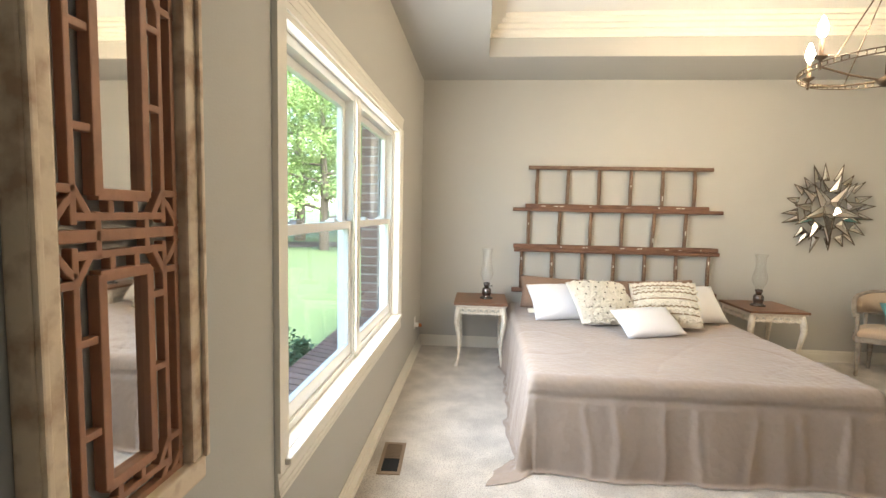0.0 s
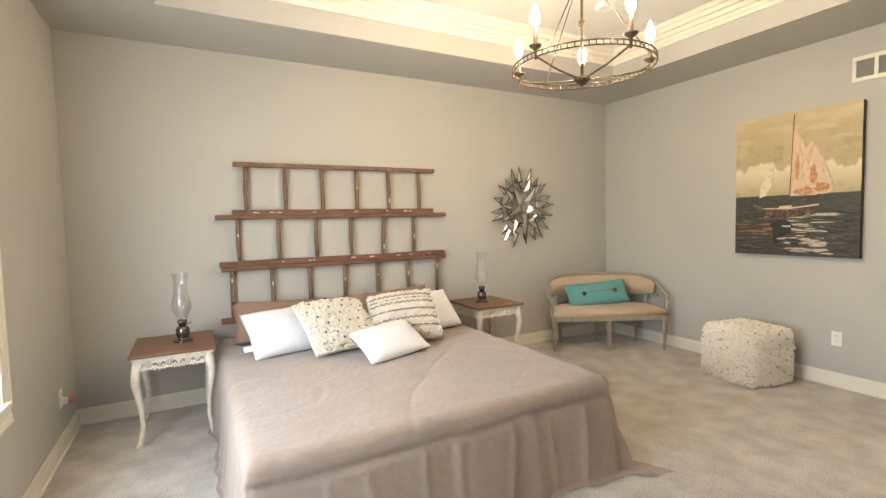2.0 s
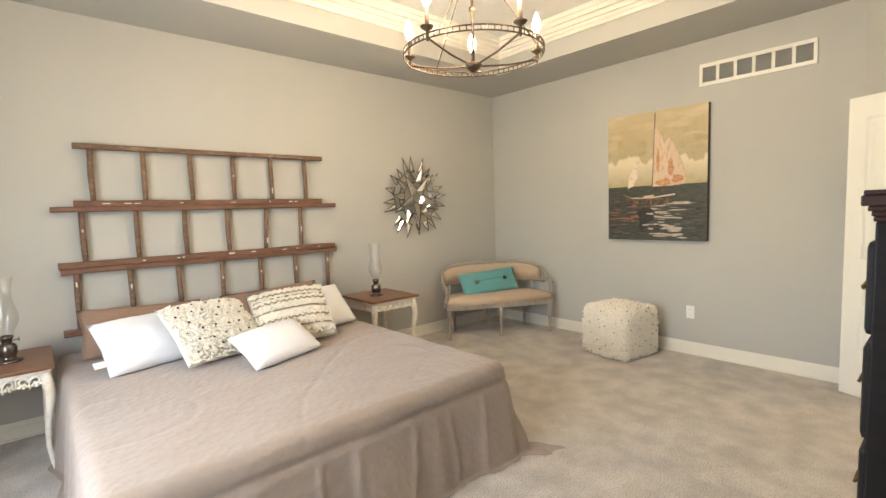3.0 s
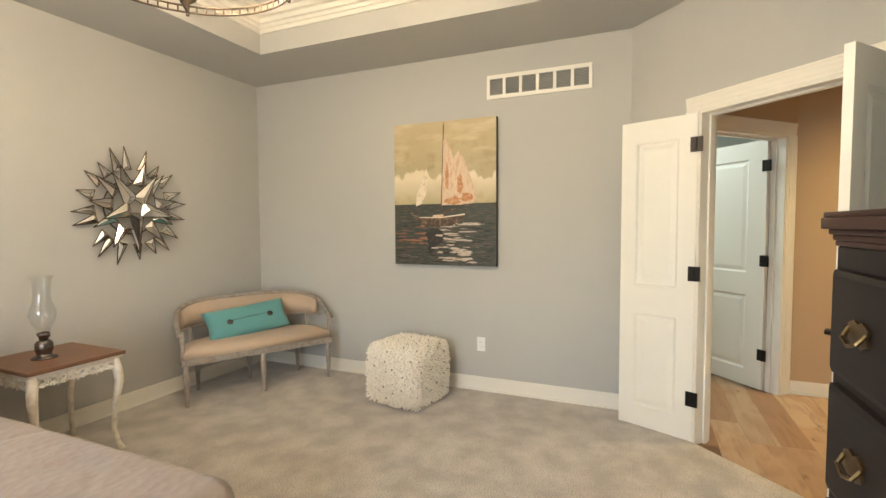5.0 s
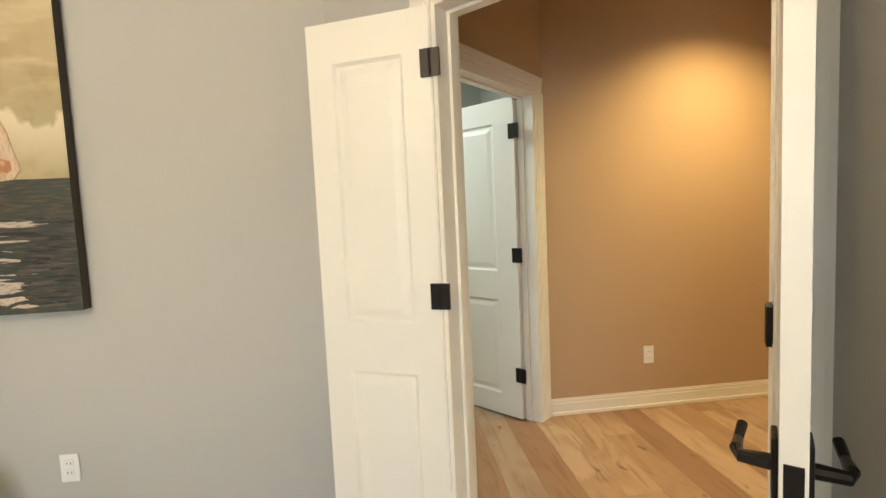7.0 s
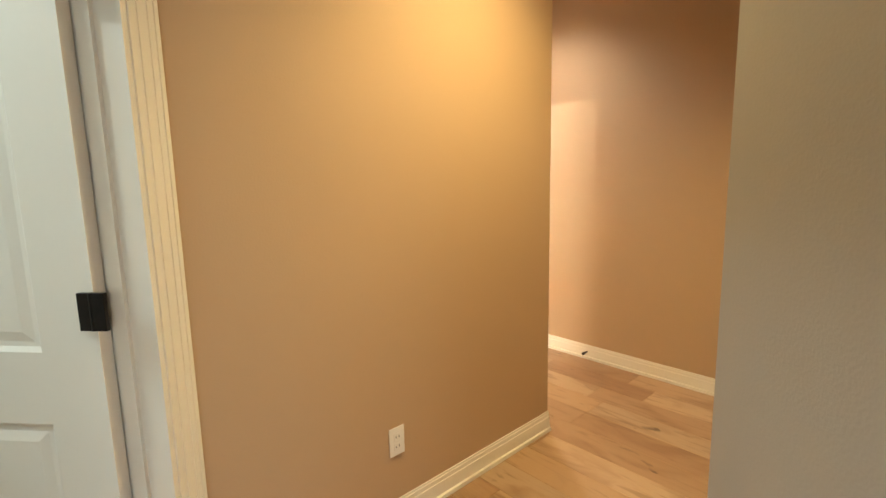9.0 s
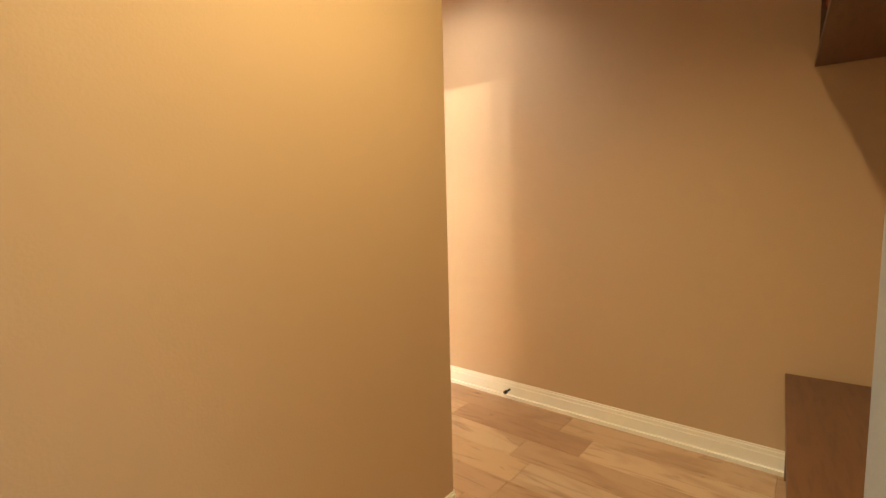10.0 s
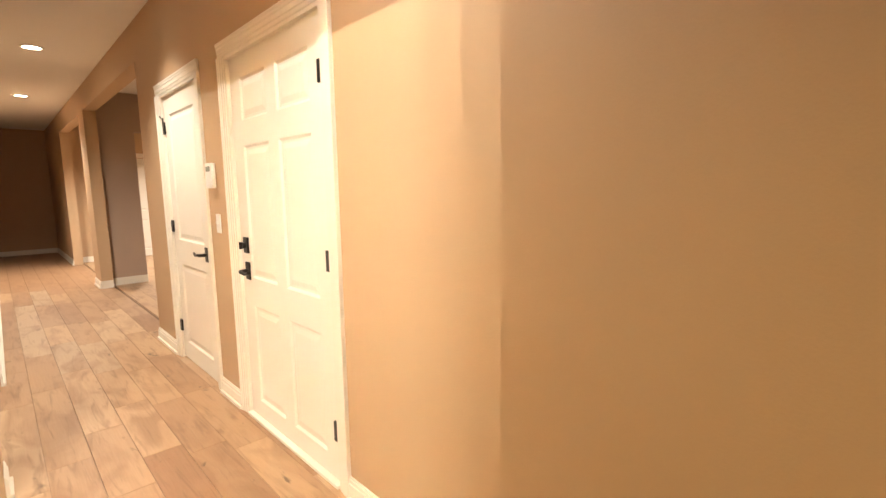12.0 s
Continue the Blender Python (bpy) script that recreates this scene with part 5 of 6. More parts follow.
def painted_clouds():
    """Banks of cream cumulus low in the sky and thin bars of cloud above, over an olive to gold wash."""
    tc, sep = sn.new("ShaderNodeTexCoord"), sn.new("ShaderNodeSeparateXYZ")
    sl.new(tc.outputs["Object"], sep.inputs[0])
    base = sn["Principled BSDF"].inputs["Base Color"].links[0].from_socket

    def noise_at(scale, stretch, detail=4):
        mp, t = sn.new("ShaderNodeMapping"), sn.new("ShaderNodeTexNoise")
        mp.inputs["Scale"].default_value = stretch
        t.inputs["Scale"].default_value, t.inputs["Detail"].default_value = scale, detail
        sl.new(tc.outputs["Object"], mp.inputs["Vector"])
        sl.new(mp.outputs["Vector"], t.inputs["Vector"])
        return t.outputs["Fac"]

    def calc(op, a, b):
        x = sn.new("ShaderNodeMath")
        x.operation = op
        for k, v in enumerate((a, b)):
            if isinstance(v, float):
                x.inputs[k].default_value = v
            else:
                sl.new(v, x.inputs[k])
        return x.outputs[0]

    def span(v, lo, hi):
        x = sn.new("ShaderNodeMapRange")
        x.inputs["From Min"].default_value, x.inputs["From Max"].default_value = lo, hi
        sl.new(v, x.inputs["Value"])
        return x.outputs["Result"]

    def lay(fac, under, color):
        x = sn.new("ShaderNodeMix")
        x.data_type = "RGBA"
        sl.new(fac, x.inputs[0])
        sl.new(under, x.inputs[6])
        x.inputs[7].default_value = (*color, 1)
        return x.outputs[2]
    y = sep.outputs["Y"]
    out = lay(span(y, 0.85, 1.2), base, (0.50, 0.39, 0.22))
    out = lay(calc("MULTIPLY", span(noise_at(3.2, (1.0, 3.4, 1)), 0.5, 0.7), span(y, 0.75, 0.95)), out, (0.60, 0.49, 0.30))
    crest = calc("ADD", calc("MULTIPLY", noise_at(6.5, (1, 0.7, 1)), 0.42), 0.56)
    bank = calc("MULTIPLY", span(calc("SUBTRACT", crest, y), 0.0, 0.035), span(y, 0.52, 0.72))
    out = lay(calc("MULTIPLY", bank, 0.85), out, (0.72, 0.62, 0.44))
    sl.new(out, sn["Principled BSDF"].inputs["Base Color"])


painted_clouds()
P_SEA = paint("sea_oil", (0.036, 0.045, 0.036), (0.12, 0.080, 0.048), 4, (1, 7, 1))
P_WHITE = paint("foam_oil", (0.55, 0.46, 0.37), (0.28, 0.20, 0.15), 9, (1, 4, 1))
P_MIST = paint("grey_brown_oil", (0.105, 0.085, 0.068), (0.05, 0.045, 0.036), 7, (1, 6, 1))
P_ORANGE = paint("rust_oil", (0.30, 0.12, 0.06), (0.15, 0.08, 0.05), 6, (1, 3, 1))
P_SAIL = paint("sail_oil", (0.62, 0.47, 0.33), (0.50, 0.31, 0.18), 7, (2.2, 0.7, 1), bump=1.0)
P_SAIL2 = paint("pale_sail_oil", (0.68, 0.58, 0.44), (0.52, 0.40, 0.27), 8)
P_DARK = paint("hull_oil", (0.06, 0.035, 0.02), (0.22, 0.14, 0.08), 8)
P_BLACK = paint("dark_oil", (0.02, 0.018, 0.015), (0.05, 0.035, 0.03), 8)


def patch(name, pts, material, z, label=""):
    bm = bmesh.new()
    lo = [bm.verts.new((x * PW, y * PH, 0.0495)) for x, y in pts]
    hi = [bm.verts.new((x * PW, y * PH, 0.05 + z)) for x, y in pts]
    bm.faces.new(hi)
    for i in range(len(pts)):
        j = (i + 1) % len(pts)
        bm.faces.new((lo[i], lo[j], hi[j], hi[i]))
    return part(name, bm, material, pic, label)


def blob(cx, cy, rx, ry, n=16, rough=0.25, seed=0):
    return [(min(0.995, max(0.005, cx + rx * (1 + rough * noise.noise((math.cos(6.283 * k / n) * 1.5, math.sin(6.283 * k / n) * 1.5, seed))) * math.cos(6.283 * k / n))),
             cy + ry * (1 + rough * noise.noise((math.cos(6.283 * k / n) * 1.5, math.sin(6.283 * k / n) * 1.5, seed + 3))) * math.sin(6.283 * k / n)) for k in range(n)]


patch("sky", [(0.0, 0.43), (1, 0.43), (1, 1.0), (0.0, 1.0)], P_SKY, 0.0008, "olive gold sky")
patch("sea", [(0.0, 0.0), (1, 0.0), (1, 0.43), (0.0, 0.43)], P_SEA, 0.0010, "dark green sea")
rng = random.Random(77)
for k in range(230):
    x, y = rng.uniform(0.03, 0.96), rng.uniform(0.015, 0.31)
    glint = abs(x - 0.64) < 0.21 * (0.4 + rng.random() * 0.6)
    rusty = x < 0.40 and 0.12 < y < 0.28
    mtl = P_WHITE if glint and rng.random() < 0.75 else P_ORANGE if rusty and rng.random() < 0.4 else rng.choice((P_SEA, P_MIST, P_SEA, P_BLACK))
    ln = rng.uniform(0.025, 0.10)
    patch("brush_stroke", blob(x, y, ln, rng.uniform(0.002, 0.007), 10, 0.9, k), mtl, 0.0022 + 0.000025 * k)
patch("reflection", blob(0.42, 0.2, 0.10, 0.05, 14, 0.9, 3), P_BLACK, 0.0086, "dark reflection of the hull")
patch("reflection", blob(0.38, 0.13, 0.045, 0.05, 14, 0.9, 5), P_BLACK, 0.0088)
for k, (x, y, rx, ry) in enumerate(((0.47, 0.21, 0.03, 0.02), (0.42, 0.12, 0.025, 0.02), (0.47, 0.09, 0.02, 0.02))):
    patch("reflection", blob(x, y, rx * 1.5, ry * 0.35, 10, 0.7, k), P_WHITE, 0.0092)
patch("mainsail", [(0.485, 0.42), (0.50, 0.86), (0.53, 0.88), (0.58, 0.80), (0.60, 0.74), (0.65, 0.79), (0.70, 0.74), (0.78, 0.58), (0.82, 0.46), (0.79, 0.43), (0.68, 0.42)], P_SAIL, 0.0060, "cream and rust sail")
P_RUST = paint("light_rust_oil", (0.46, 0.20, 0.08), (0.62, 0.40, 0.22), 11, bump=1.0)
for k, (x, y, rx, ry) in enumerate(((0.60, 0.45, 0.09, 0.022), (0.73, 0.47, 0.06, 0.03), (0.66, 0.56, 0.03, 0.06), (0.54, 0.60, 0.018, 0.09))):
    patch("sail_shade", blob(x, y, rx, ry, 14, 0.8, k + 20), P_RUST, 0.0066, "rust brush strokes")
patch("jib_sail", [(0.225, 0.415), (0.235, 0.50), (0.29, 0.60), (0.335, 0.68), (0.345, 0.60), (0.33, 0.50), (0.28, 0.43)], P_SAIL2, 0.0060, "pale front sail")
patch("mast", [(0.477, 0.34), (0.485, 0.34), (0.510, 0.985), (0.505, 0.985)], P_DARK, 0.0075, "brown mast")
patch("boom", [(0.48, 0.355), (0.72, 0.42), (0.72, 0.428), (0.48, 0.365)], P_DARK, 0.0075)
patch("bowsprit", [(0.12, 0.405), (0.25, 0.33), (0.26, 0.34), (0.125, 0.412)], P_DARK, 0.0075)
patch("hull", [(0.17, 0.36), (0.26, 0.335), (0.48, 0.33), (0.70, 0.35), (0.695, 0.32), (0.60, 0.28), (0.44, 0.265), (0.30, 0.285)], P_DARK, 0.0082, "dark boat hull")
patch("gunwale", [(0.17, 0.365), (0.26, 0.34), (0.48, 0.338), (0.71, 0.36), (0.71, 0.35), (0.48, 0.330), (0.28, 0.332)], P_SAIL2, 0.0088, "pale boat rail")
patch("cabin", [(0.40, 0.335), (0.40, 0.352), (0.50, 0.355), (0.50, 0.335)], P_SAIL, 0.0092)


# ---- settee ----
SA = math.degrees(math.atan2(-0.58, 1.05))
settee = thing("settee", pose(4.53, -0.685, 0, 0, 0, SA) @ Matrix.Diagonal((1.02, 1.0, 0.96, 1)), "curved-back settee in tan linen with weathered grey wood frame", "settee")
SL, SD = 0.575, 0.44
outline = []
for k in range(33):
    a = math.pi * (1 - k / 32)
    c, s = math.cos(a), math.sin(a)
    outline.append(Vector((math.copysign(abs(c) ** 0.62, c) * (SL + 0.015), s ** 0.55 * SD * 1.0 + 0.0, 0)))


def arch(k):
    """Height of the top rail along the back."""
    x = abs(k / 16 - 1)
    return 0.79 - 0.13 * x ** 2.2 - (0.09 * max(0, x - 0.8) / 0.2)


bm = bmesh.new()
tube(bm, [p + Vector((0, 0, arch(k))) for k, p in enumerate(outline)], 0.019, 8)
part("top_rail", bm, M_GREYWOOD, settee, smooth=True)
bm = bmesh.new()
tube(bm, [p * 0.985 + Vector((0, 0, min(arch(k) - 0.03, 0.565))) for k, p in enumerate(outline) if 2 <= k <= 30], 0.014, 8)
part("lower_rail", bm, M_GREYWOOD, settee, smooth=True)
bm = bmesh.new()
rings = []
for k, p in enumerate(outline):
    if not 4 <= k <= 28:
        continue
    d = Vector((p.x, p.y - 0.1, 0)).normalized()
    lo, hi = 0.572, arch(k) - 0.012
    rings.append([bm.verts.new(p * 0.985 + d * o + Vector((0, 0, lo + (hi - lo) * f))) for o, f in ((0.012, 0), (0.016, 0.5), (0.012, 1), (-0.012, 1), (-0.035, 0.5), (-0.012, 0))])
for r0, r1 in zip(rings, rings[1:]):
    for k in range(6):
        bm.faces.new((r0[k], r0[(k + 1) % 6], r1[(k + 1) % 6], r1[k]))
bm.faces.new(rings[0])
bm.faces.new(rings[-1])
part("back_pad", bm, M_LINEN, settee, "tan linen back pad", smooth=True)
bm = bmesh.new()
prism(bm, [(p.x * 0.99, p.y * 0.98 - 0.02) for p in outline][::-1], 0.335, 0.385)
part("seat_rail", bm, M_GREYWOOD, settee)
bm = bmesh.new()
seat = [(p.x * 0.955, p.y * 0.955 - 0.012) for p in outline][::-1]
levels = ((1.0, 0.385), (1.02, 0.41), (1.0, 0.44), (0.93, 0.462), (0.75, 0.475), (0.4, 0.482))
rings = [[bm.verts.new((x * f, 0.2 + (y - 0.2) * f, z)) for x, y in seat] for f, z in levels]
for r0, r1 in zip(rings, rings[1:]):
    for k in range(len(seat)):
        bm.faces.new((r0[k], r0[(k + 1) % len(seat)], r1[(k + 1) % len(seat)], r1[k]))
bm.faces.new(rings[-1])
part("seat", bm, M_LINEN, settee, "tan linen padded seat", smooth=True)
for x, y in ((-SL + 0.02, 0.0), (0.0, 0.0), (SL - 0.02, 0.0), (-SL * 0.72, SD * 0.84), (0, SD * 0.95), (SL * 0.72, SD * 0.84)):
    bm = bmesh.new()
    lathe(bm, [(0.0, 0.008), (0.013, 0.008), (0.016, 0.03), (0.014, 0.05), (0.023, 0.26), (0.017, 0.27), (0.026, 0.285), (0.026, 0.30), (0.02, 0.31), (0.025, 0.335), (0.0, 0.336)], (x, y, 0), 12)
    part("leg", bm, M_GREYWOOD, settee, smooth=True)
for x, y, z in ((-SL + 0.0, 0.01, 0.60), (SL - 0.0, 0.01, 0.60), (-0.16, SD - 0.005, 0.58), (0.16, SD - 0.005, 0.58), (-SL * 0.83, SD * 0.66, 0.57), (SL * 0.83, SD * 0.66, 0.57)):
    bm = bmesh.new()
    tube(bm, [(x, y, 0.37), (x * 0.99, y, 0.47), (x, y, z)], [0.02, 0.014, 0.017], 8)
    part("post", bm, M_GREYWOOD, settee, smooth=True)
cush = thing("cushion", settee.matrix_world @ pose(-0.03, 0.17, 0.475, -32, -5, 6), "teal lumbar cushion with two dark buttons", "cushion")
part("cover", cushion(0.67, 0.28, 0.13, seed=9), M_TEAL, cush, smooth=True)
for bx in (-0.165, 0.165):
    bm = bmesh.new()
    lathe(bm, [(0.0, 0.0), (0.022, 0.0), (0.024, 0.006), (0.018, 0.009), (0.0, 0.006)], seg=14)
    bmesh.ops.transform(bm, matrix=pose(bx, -0.060, 0.13, 90, 0, 0), verts=bm.verts)
    part("button", bm, M_PEWTER, cush, "dark button", smooth=True)
bm = bmesh.new()
tube(bm, [(-0.145, -0.066, 0.14), (0, -0.068, 0.142), (0.145, -0.066, 0.14)], 0.002, 5)
part("seam_cord", bm, M_PEWTER, cush)


# ---- pouf ----
pouf = thing("pouf", pose(4.845, -1.86, 0.008, 0, 0, -9) @ Matrix.Diagonal((1.05, 1.06, 1.02, 1)), "square ivory shaggy yarn pouf with dark sequins", "pouf")
S, PHT = 0.215, 0.43


def pouf_point(u, v, face):
    """A place on the rounded block, with its outward way."""
    p = {0: (u, v, 1), 1: (-1, u, v), 2: (u, -1, v), 3: (1, u, v), 4: (u, 1, v)}[face]
    q = Vector(p)
    m = (abs(q.x) ** 11 + abs(q.y) ** 11 + abs(q.z) ** 11) ** (1 / 11)
    q = q / m
    n = Vector((q.x ** 5, q.y ** 5, q.z ** 5)).normalized()
    bulge = 1 + 0.03 * (1 - q.z * q.z)
    return Vector((q.x * S * bulge, q.y * S * bulge, (q.z + 1) * PHT / 2)), n


bm = bmesh.new()
bmesh.ops.create_cube(bm, size=2)
bmesh.ops.subdivide_edges(bm, edges=bm.edges, cuts=9, use_grid_fill=True)
for v in bm.verts:
    q = v.co.copy()
    m = (abs(q.x) ** 11 + abs(q.y) ** 11 + abs(q.z) ** 11) ** (1 / 11)
    q = q / m
    bulge = 1 + 0.03 * (1 - q.z * q.z)
    v.co = Vector((q.x * S * bulge, q.y * S * bulge, (q.z + 1) * PHT / 2))
part("body", bm, M_POUF, pouf, smooth=True)
bm = bmesh.new()
rng = random.Random(4)
for _ in range(3600):
    f = rng.choice((0, 0, 1, 1, 2, 2, 3, 4))
    p, n = pouf_point(rng.uniform(-1, 1), rng.uniform(-0.97, 1) if f else rng.uniform(-1, 1), f)
    d = (n + Vector((rng.gauss(0, 0.5), rng.gauss(0, 0.5), rng.gauss(-0.25, 0.5)))).normalized()
    s = rng.uniform(0.017, 0.031)
    q = p + d * s
    q.z = max(q.z, 0.004)
    tube(bm, [p - n * 0.004, (p + q) / 2 + Vector((0, 0, 0.003)), q], [s * 0.32, s * 0.36, s * 0.15], 4)
part("yarn", bm, M_POUF, pouf, kind="stuff")
for f in range(5):
    for i in range(6):
        for j in range(5):
            p, n = pouf_point(-0.85 + 0.34 * i + rng.gauss(0, 0.05), -0.8 + 0.4 * j + (0.1 if i % 2 else -0.1) + rng.gauss(0, 0.05), f)
            bm = bmesh.new()
            bmesh.ops.create_icosphere(bm, subdivisions=1, radius=0.006, matrix=Matrix.Translation(p + n * 0.014))
            part("sequin", bm, M_SEQUIN, pouf)


# ---- tall chest ----
CX0, CX1, CY1, CH = 2.02, 2.662, -3.845, 1.385
chest = thing("chest_of_drawers", pose(0, 0, 0), "tall dark mahogany chest of drawers with brass pulls", "chest")
bm = bmesh.new()
box(bm, CX0, CX1, -4.30, CY1, 0.10, CH - 0.06, bevel=0.004)
part("body", bm, M_DARKWOOD, chest)
bm = bmesh.new()
for d, za, zb in ((0.003, CH - 0.06, CH - 0.05), (0.006, CH - 0.05, CH - 0.04), (0.011, CH - 0.04, CH - 0.03), (0.02, CH - 0.03, CH - 0.01), (0.017, CH - 0.01, CH)):
    box(bm, CX0 - d, CX1 + d, -4.305, CY1 + d, za, zb, bevel=0.003)
part("cornice", bm, M_MAHOGANY, chest, "stepped mahogany cornice")
bm = bmesh.new()
box(bm, CX0 - 0.02, CX1 + 0.02, -4.30, CY1 + 0.02, 0.06, 0.10, bevel=0.006)
part("plinth", bm, M_MAHOGANY, chest)
for x in (CX0 + 0.05, CX1 - 0.05):
    for y in (CY1 - 0.05, -4.25):
        bm = bmesh.new()
        lathe(bm, [(0.0, 0.008), (0.03, 0.008), (0.045, 0.03), (0.035, 0.06), (0.0, 0.06)], (x, y, 0), 12)
        part("foot", bm, M_MAHOGANY, chest, smooth=True)
zs = [0.12, 0.385, 0.645, 0.885, 1.095, 1.295]
for za, zb in zip(zs, zs[1:]):
    bm = bmesh.new()
    box(bm, CX0 + 0.012, CX1 - 0.012, CY1 - 0.01, CY1 + 0.012, za + 0.008, zb - 0.008, bevel=0.012)
    dr = part("drawer_front", bm, M_DARKWOOD, chest)
    for f in (0.22, 0.78):
        xc = CX0 + (CX1 - CX0) * f
        bm = bmesh.new()
        zc = (za + zb) / 2
        prism(bm, [(xc + 0.036 * math.cos(a * 0.5236) * (1.15 if a % 2 else 0.8), zc + 0.02 * math.sin(a * 0.5236) * (1.2 if a % 3 else 0.8)) for a in range(12)], 0.0, 0.004, pose(0, CY1 + 0.0125, 0, 90, 0, 0) @ Matrix.Diagonal((1, 1, -1, 1)))
        tube(bm, [(xc - 0.03, CY1 + 0.016, zc + 0.006), (xc - 0.027, CY1 + 0.026, zc - 0.01), (xc, CY1 + 0.028, zc - 0.018), (xc + 0.027, CY1 + 0.026, zc - 0.01), (xc + 0.03, CY1 + 0.016, zc + 0.006)], 0.0035, 6)
        part("drawer_pull", bm, M_BRASS, dr, "aged brass bail pull")


# ---- bathroom ----
van = thing("vanity_cabinet", pose(0, 0, 0), "dark cherry bathroom vanity cabinet with bar pulls", "vanity")
bm = bmesh.new()
box(bm, 7.16, 7.715, -4.2, -2.5, 0.09, 0.835, bevel=0.003)
part("body", bm, M_MAHOGANY, van)
bm = bmesh.new()
box(bm, 7.22, 7.715, -4.18, -2.52, 0.0, 0.09)
part("toe_kick", bm, M_BLACK, van)
for ya, yb in ((-4.18, -3.86), (-3.85, -3.44), (-3.43, -2.98), (-2.97, -2.52)):
    for za, zb, kind in ((0.66, 0.82, "drawer_front"), (0.11, 0.64, "cabinet_door")):
        bm = bmesh.new()
        box(bm, 7.142, 7.16, ya + 0.01, yb - 0.01, za, zb, bevel=0.004)
        box(bm, 7.138, 7.142, ya + 0.01, ya + 0.06, za, zb)
        box(bm, 7.138, 7.142, yb - 0.06, yb - 0.01, za, zb)
        fr = part(kind, bm, M_MAHOGANY, van)
        bm = bmesh.new()
        z, hw = (0.785, 0.055) if kind == "drawer_front" else (0.19, 0.13)
        tube(bm, [(7.138, (ya + yb) / 2 - hw, z), (7.11, (ya + yb) / 2 - hw, z), (7.11, (ya + yb) / 2 + hw, z), (7.138, (ya + yb) / 2 + hw, z)], 0.0065, 6)
        part("bar_pull", bm, M_NICKEL, fr, "brushed nickel bar pull")
bm = bmesh.new()
box(bm, 7.115, 7.718, -4.22, -2.48, 0.835, 0.87, bevel=0.004)
box(bm, 7.698, 7.718, -4.22, -2.48, 0.87, 0.97, bevel=0.002)
solid("granite_countertop", bm, M_GRANITE, "grey speckled granite vanity top with backsplash", "countertop")
soap = thing("soap_jar", pose(7.52, -3.535, 0.87), "clear glass jar with a dark metal lid on the counter", "jar")
bm = bmesh.new()
lathe(bm, [(0.0, 0.0), (0.06, 0.0), (0.075, 0.04), (0.072, 0.10), (0.05, 0.13), (0.045, 0.14)], seg=20)
part("jar_body", bm, M_LAMPGLASS, soap, "clear glass body", smooth=True).visible_shadow = False
bm = bmesh.new()
lathe(bm, [(0.0, 0.165), (0.03, 0.16), (0.055, 0.148), (0.055, 0.138), (0.0, 0.138)], seg=18)
part("lid", bm, M_PEWTER, soap, "dark metal lid", smooth=True)
# housing added out of sight above the bathroom's fill lamp
t = thing("bath_ceiling_light", pose(6.3, -3.1, 2.74), "square ceiling light housing, added unseen over the bathroom lamp", "ceiling light")
bm = bmesh.new()
box(bm, -0.28, 0.28, -0.28, 0.28, -0.045, 0.0, bevel=0.01)
part("housing", bm, M_TRIM, t)

# ---- bench and cubbies in the hall ----
BENCH = pose(5.145, -7.41, 0, 0, 0, 3)
bench = thing("hall_bench", BENCH, "brown wooden hall bench with open cubbies below", "bench")
bm = bmesh.new()
box(bm, -0.46, 0.0, 0.03, 1.4, 0.43, 0.46, bevel=0.004)
part("seat", bm, M_BENCH, bench)
for y in (0.045, 0.49, 0.94, 1.385):
    bm = bmesh.new()
    box(bm, -0.455, -0.015, y - 0.012, y + 0.012, 0.0, 0.43, bevel=0.002)
    part("divider", bm, M_BENCH, bench)
bm = bmesh.new()
box(bm, -0.455, -0.02, 0.06, 1.37, 0.05, 0.07)
part("bottom_shelf", bm, M_BENCH, bench)
for k, (y, w, h) in enumerate(((0.09, 0.035, 0.29), (0.14, 0.04, 0.27), (0.19, 0.03, 0.30))):
    b = thing("binder", BENCH @ pose(-0.24, y, 0.07), "white paper file standing in the bench cubby", "binder", "files in the bench")
    bm = bmesh.new()
    box(bm, -0.14, 0.20, -w / 2, w / 2, 0, h, bevel=0.003)
    part("cover", bm, M_PAPER, b)
    bm = bmesh.new()
    box(bm, -0.13, 0.201, -w / 2 + 0.006, w / 2 - 0.006, 0.02, h + 0.001)
    part("pages", bm, M_WHITECLOTH, b)
upper = thing("wall_cubby", BENCH, "dark brown open wall cubby over the bench", "wall shelf")
for name, za, zb in (("bottom_board", 1.69, 1.715), ("top_board", 2.15, 2.175)):
    bm = bmesh.new()
    box(bm, -0.46, -0.04, 0.03, 1.4, za, zb, bevel=0.003)
    part(name, bm, M_BENCH, upper)
for y in (0.045, 0.49, 0.94, 1.385):
    bm = bmesh.new()
    box(bm, -0.455, -0.05, y - 0.012, y + 0.012, 1.715, 2.15)
    part("divider", bm, M_BENCH, upper)
for k, y in enumerate((0.26, 0.7)):
    t = thing("folded_blanket", BENCH @ pose(-0.28, y, 1.716), "red folded blanket in the wall cubby", "blanket")
    for j in range(3):
        bm = bmesh.new()
        box(bm, -0.2, 0.22, -0.14, 0.14, 0.07 * j, 0.07 * j + 0.068, bevel=0.025)
        part("fold", bm, M_REDCLOTH, t, smooth=True)

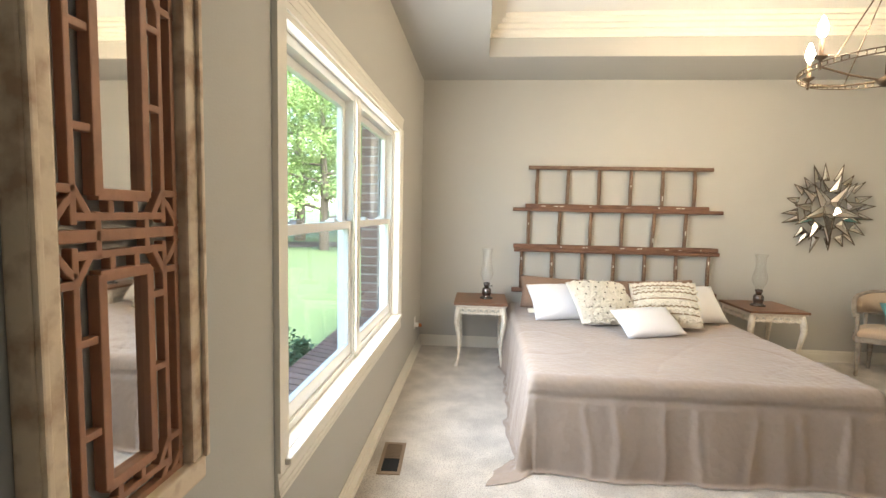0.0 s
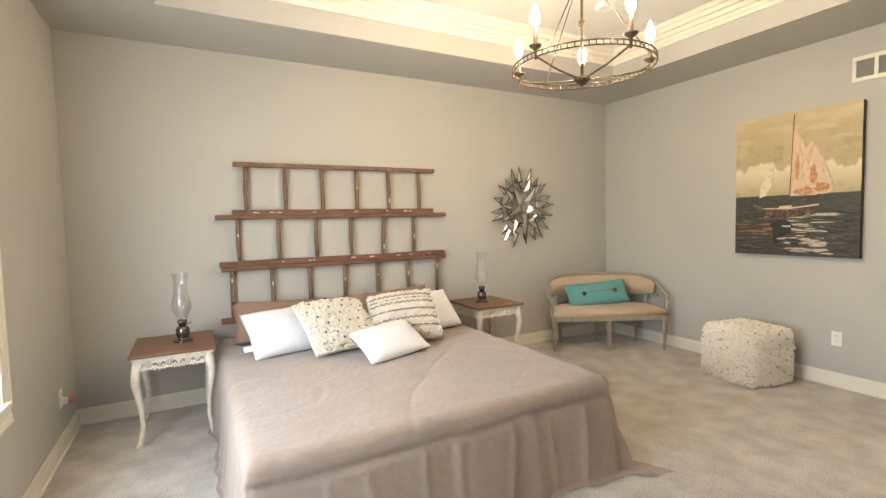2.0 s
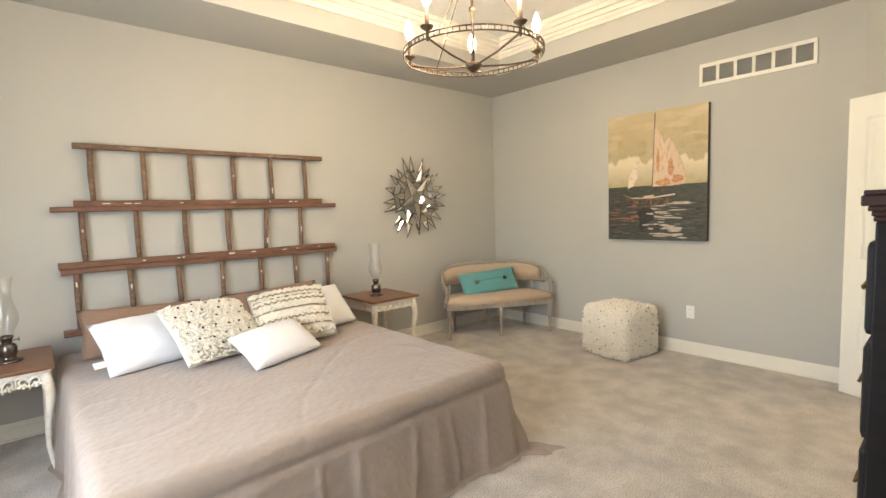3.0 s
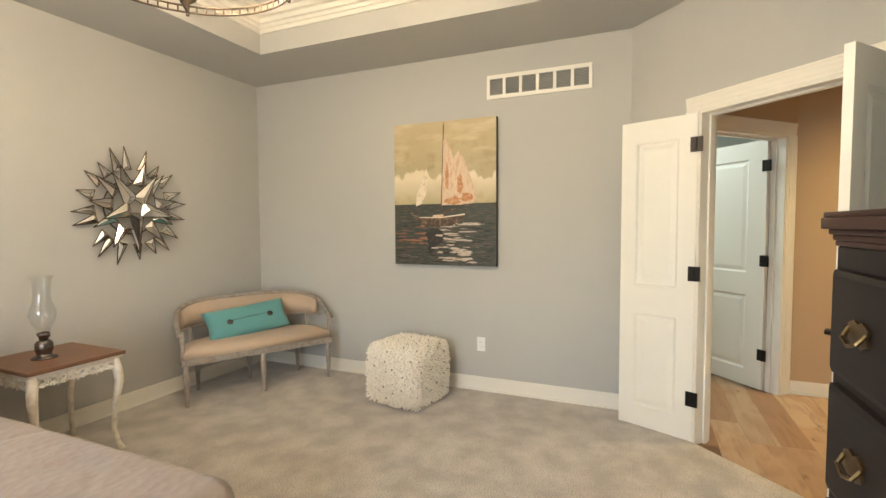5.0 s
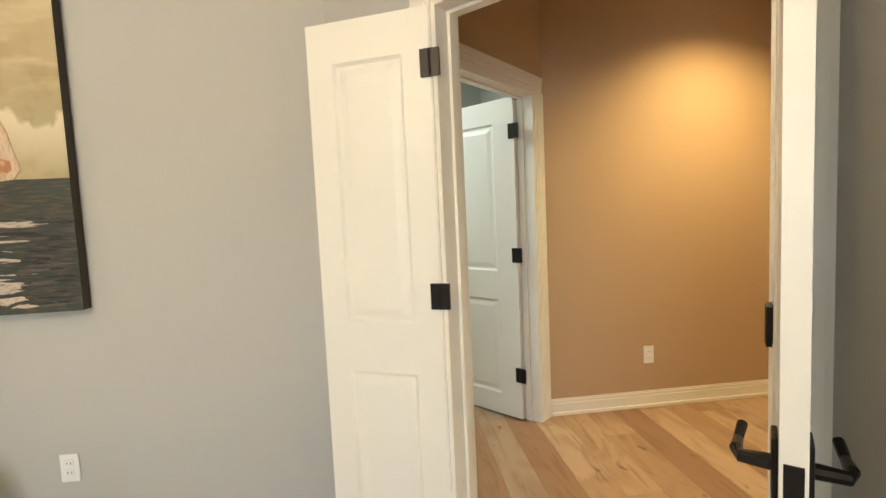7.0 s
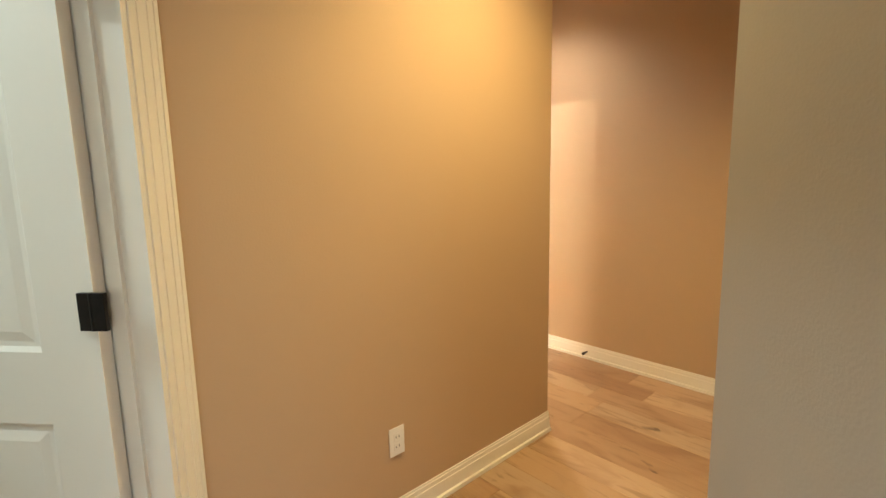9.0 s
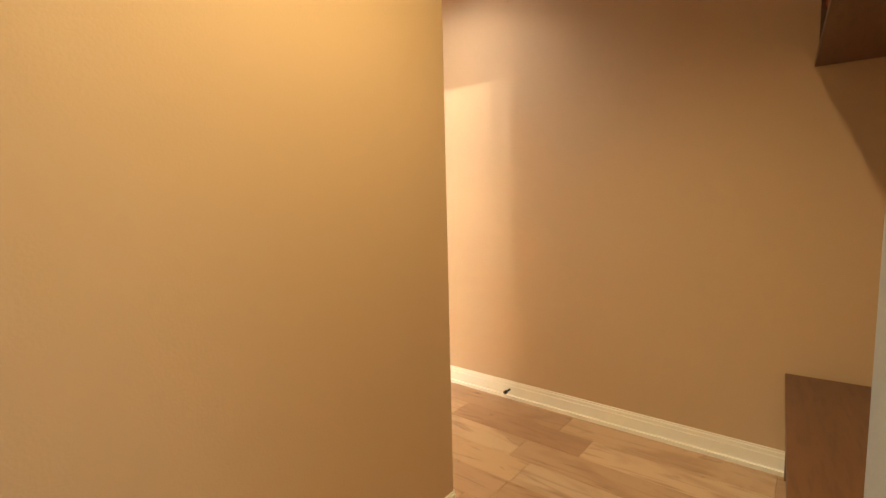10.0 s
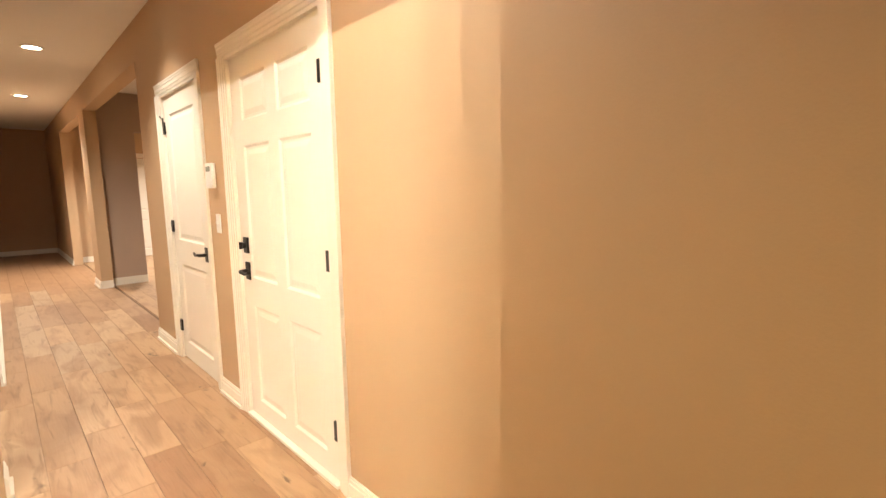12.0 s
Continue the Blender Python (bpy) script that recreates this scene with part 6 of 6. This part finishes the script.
# ---- pieces: window bricks and hall planks ----
bmb = bmesh.new()
box(bmb, -0.062, 0.062, -0.045, 0.045, -0.0285, 0.0285, bevel=0.004)
head_me = finish(bmb, "brick", M_BRICK)
bmb = bmesh.new()
box(bmb, -0.062, 0.062, -0.1, 0.1, -0.0285, 0.0285, bevel=0.004)
long_me = finish(bmb, "brick", M_BRICK)
z, row = -0.40, 0
while z < 2.05:
    for yc, s in ((-1.395, 1), (-3.375, -1)):
        piece("brick", long_me if row % 2 else head_me, veneer, pose(-0.215, yc + s * (0.092 if row % 2 else 0.037), z + 0.0285))
    z += 0.067
    row += 1
bmb = bmesh.new()
box(bmb, -0.1, 0.1, -0.0285, 0.0285, -0.03, 0.03, bevel=0.004)
sill_me = finish(bmb, "brick", M_BRICK)
for k in range(29):
    piece("brick", sill_me, veneer, pose(-0.235, -3.345 + 0.067 * k, 0.575, 0, 8, 0))

floor_planks = thing("floor_planks", pose(0, 0, 0), "brown oak plank floor with uneven tones", "floor")
tagged(floor_planks, kind="structure")
PWID = 0.178
lengths = (0.92, 1.22, 1.22, 0.76)
plank_me = {}
for ln in sorted(set(lengths)):
    bmb = bmesh.new()
    box(bmb, 0.0006, ln - 0.0006, 0.0006, PWID - 0.0006, -0.012, 0.0)
    bmesh.ops.bevel(bmb, geom=[e for e in bmb.edges if all(v.co.z > -0.001 for v in e.verts)], offset=0.0011, segments=1, affect="EDGES")
    plank_me[ln] = finish(bmb, "plank", M_PLANK)
rng = random.Random(12)
row = 0
y = -7.55
far = []
while y < -2.3:
    x = 4.0 - rng.uniform(0, 1.2) if y < -4.75 else 4.3 + max(0, (y + 4.75) * 0.9) - rng.uniform(0, 0.9)
    end = 19.6 if y < -6.2 else (10.0 if y < -4.7 else 7.8)
    while x < end:
        ln = rng.choice(lengths)
        at = pose(x, y, 0)
        if x < 13.5:
            piece("plank", plank_me[ln], floor_planks, at)
        else:
            far.append((x, ln, y))
        x += ln
    y += PWID
    row += 1
bmb = bmesh.new()
for x, ln, y in far:
    box(bmb, x + 0.0012, x + ln - 0.0012, y + 0.0012, y + PWID - 0.0012, -0.012, 0.0)
part("far_planks", bmb, M_PLANK, floor_planks, kind="stuff")
bmb = bmesh.new()
for k in range(14):
    box(bmb, 10.2, 19.5, -7.58 - PWID * (k + 1) + 0.0012, -7.58 - PWID * k - 0.0012, -0.012, 0.0)
part("side_room_planks", bmb, M_PLANK, floor_planks, kind="stuff")
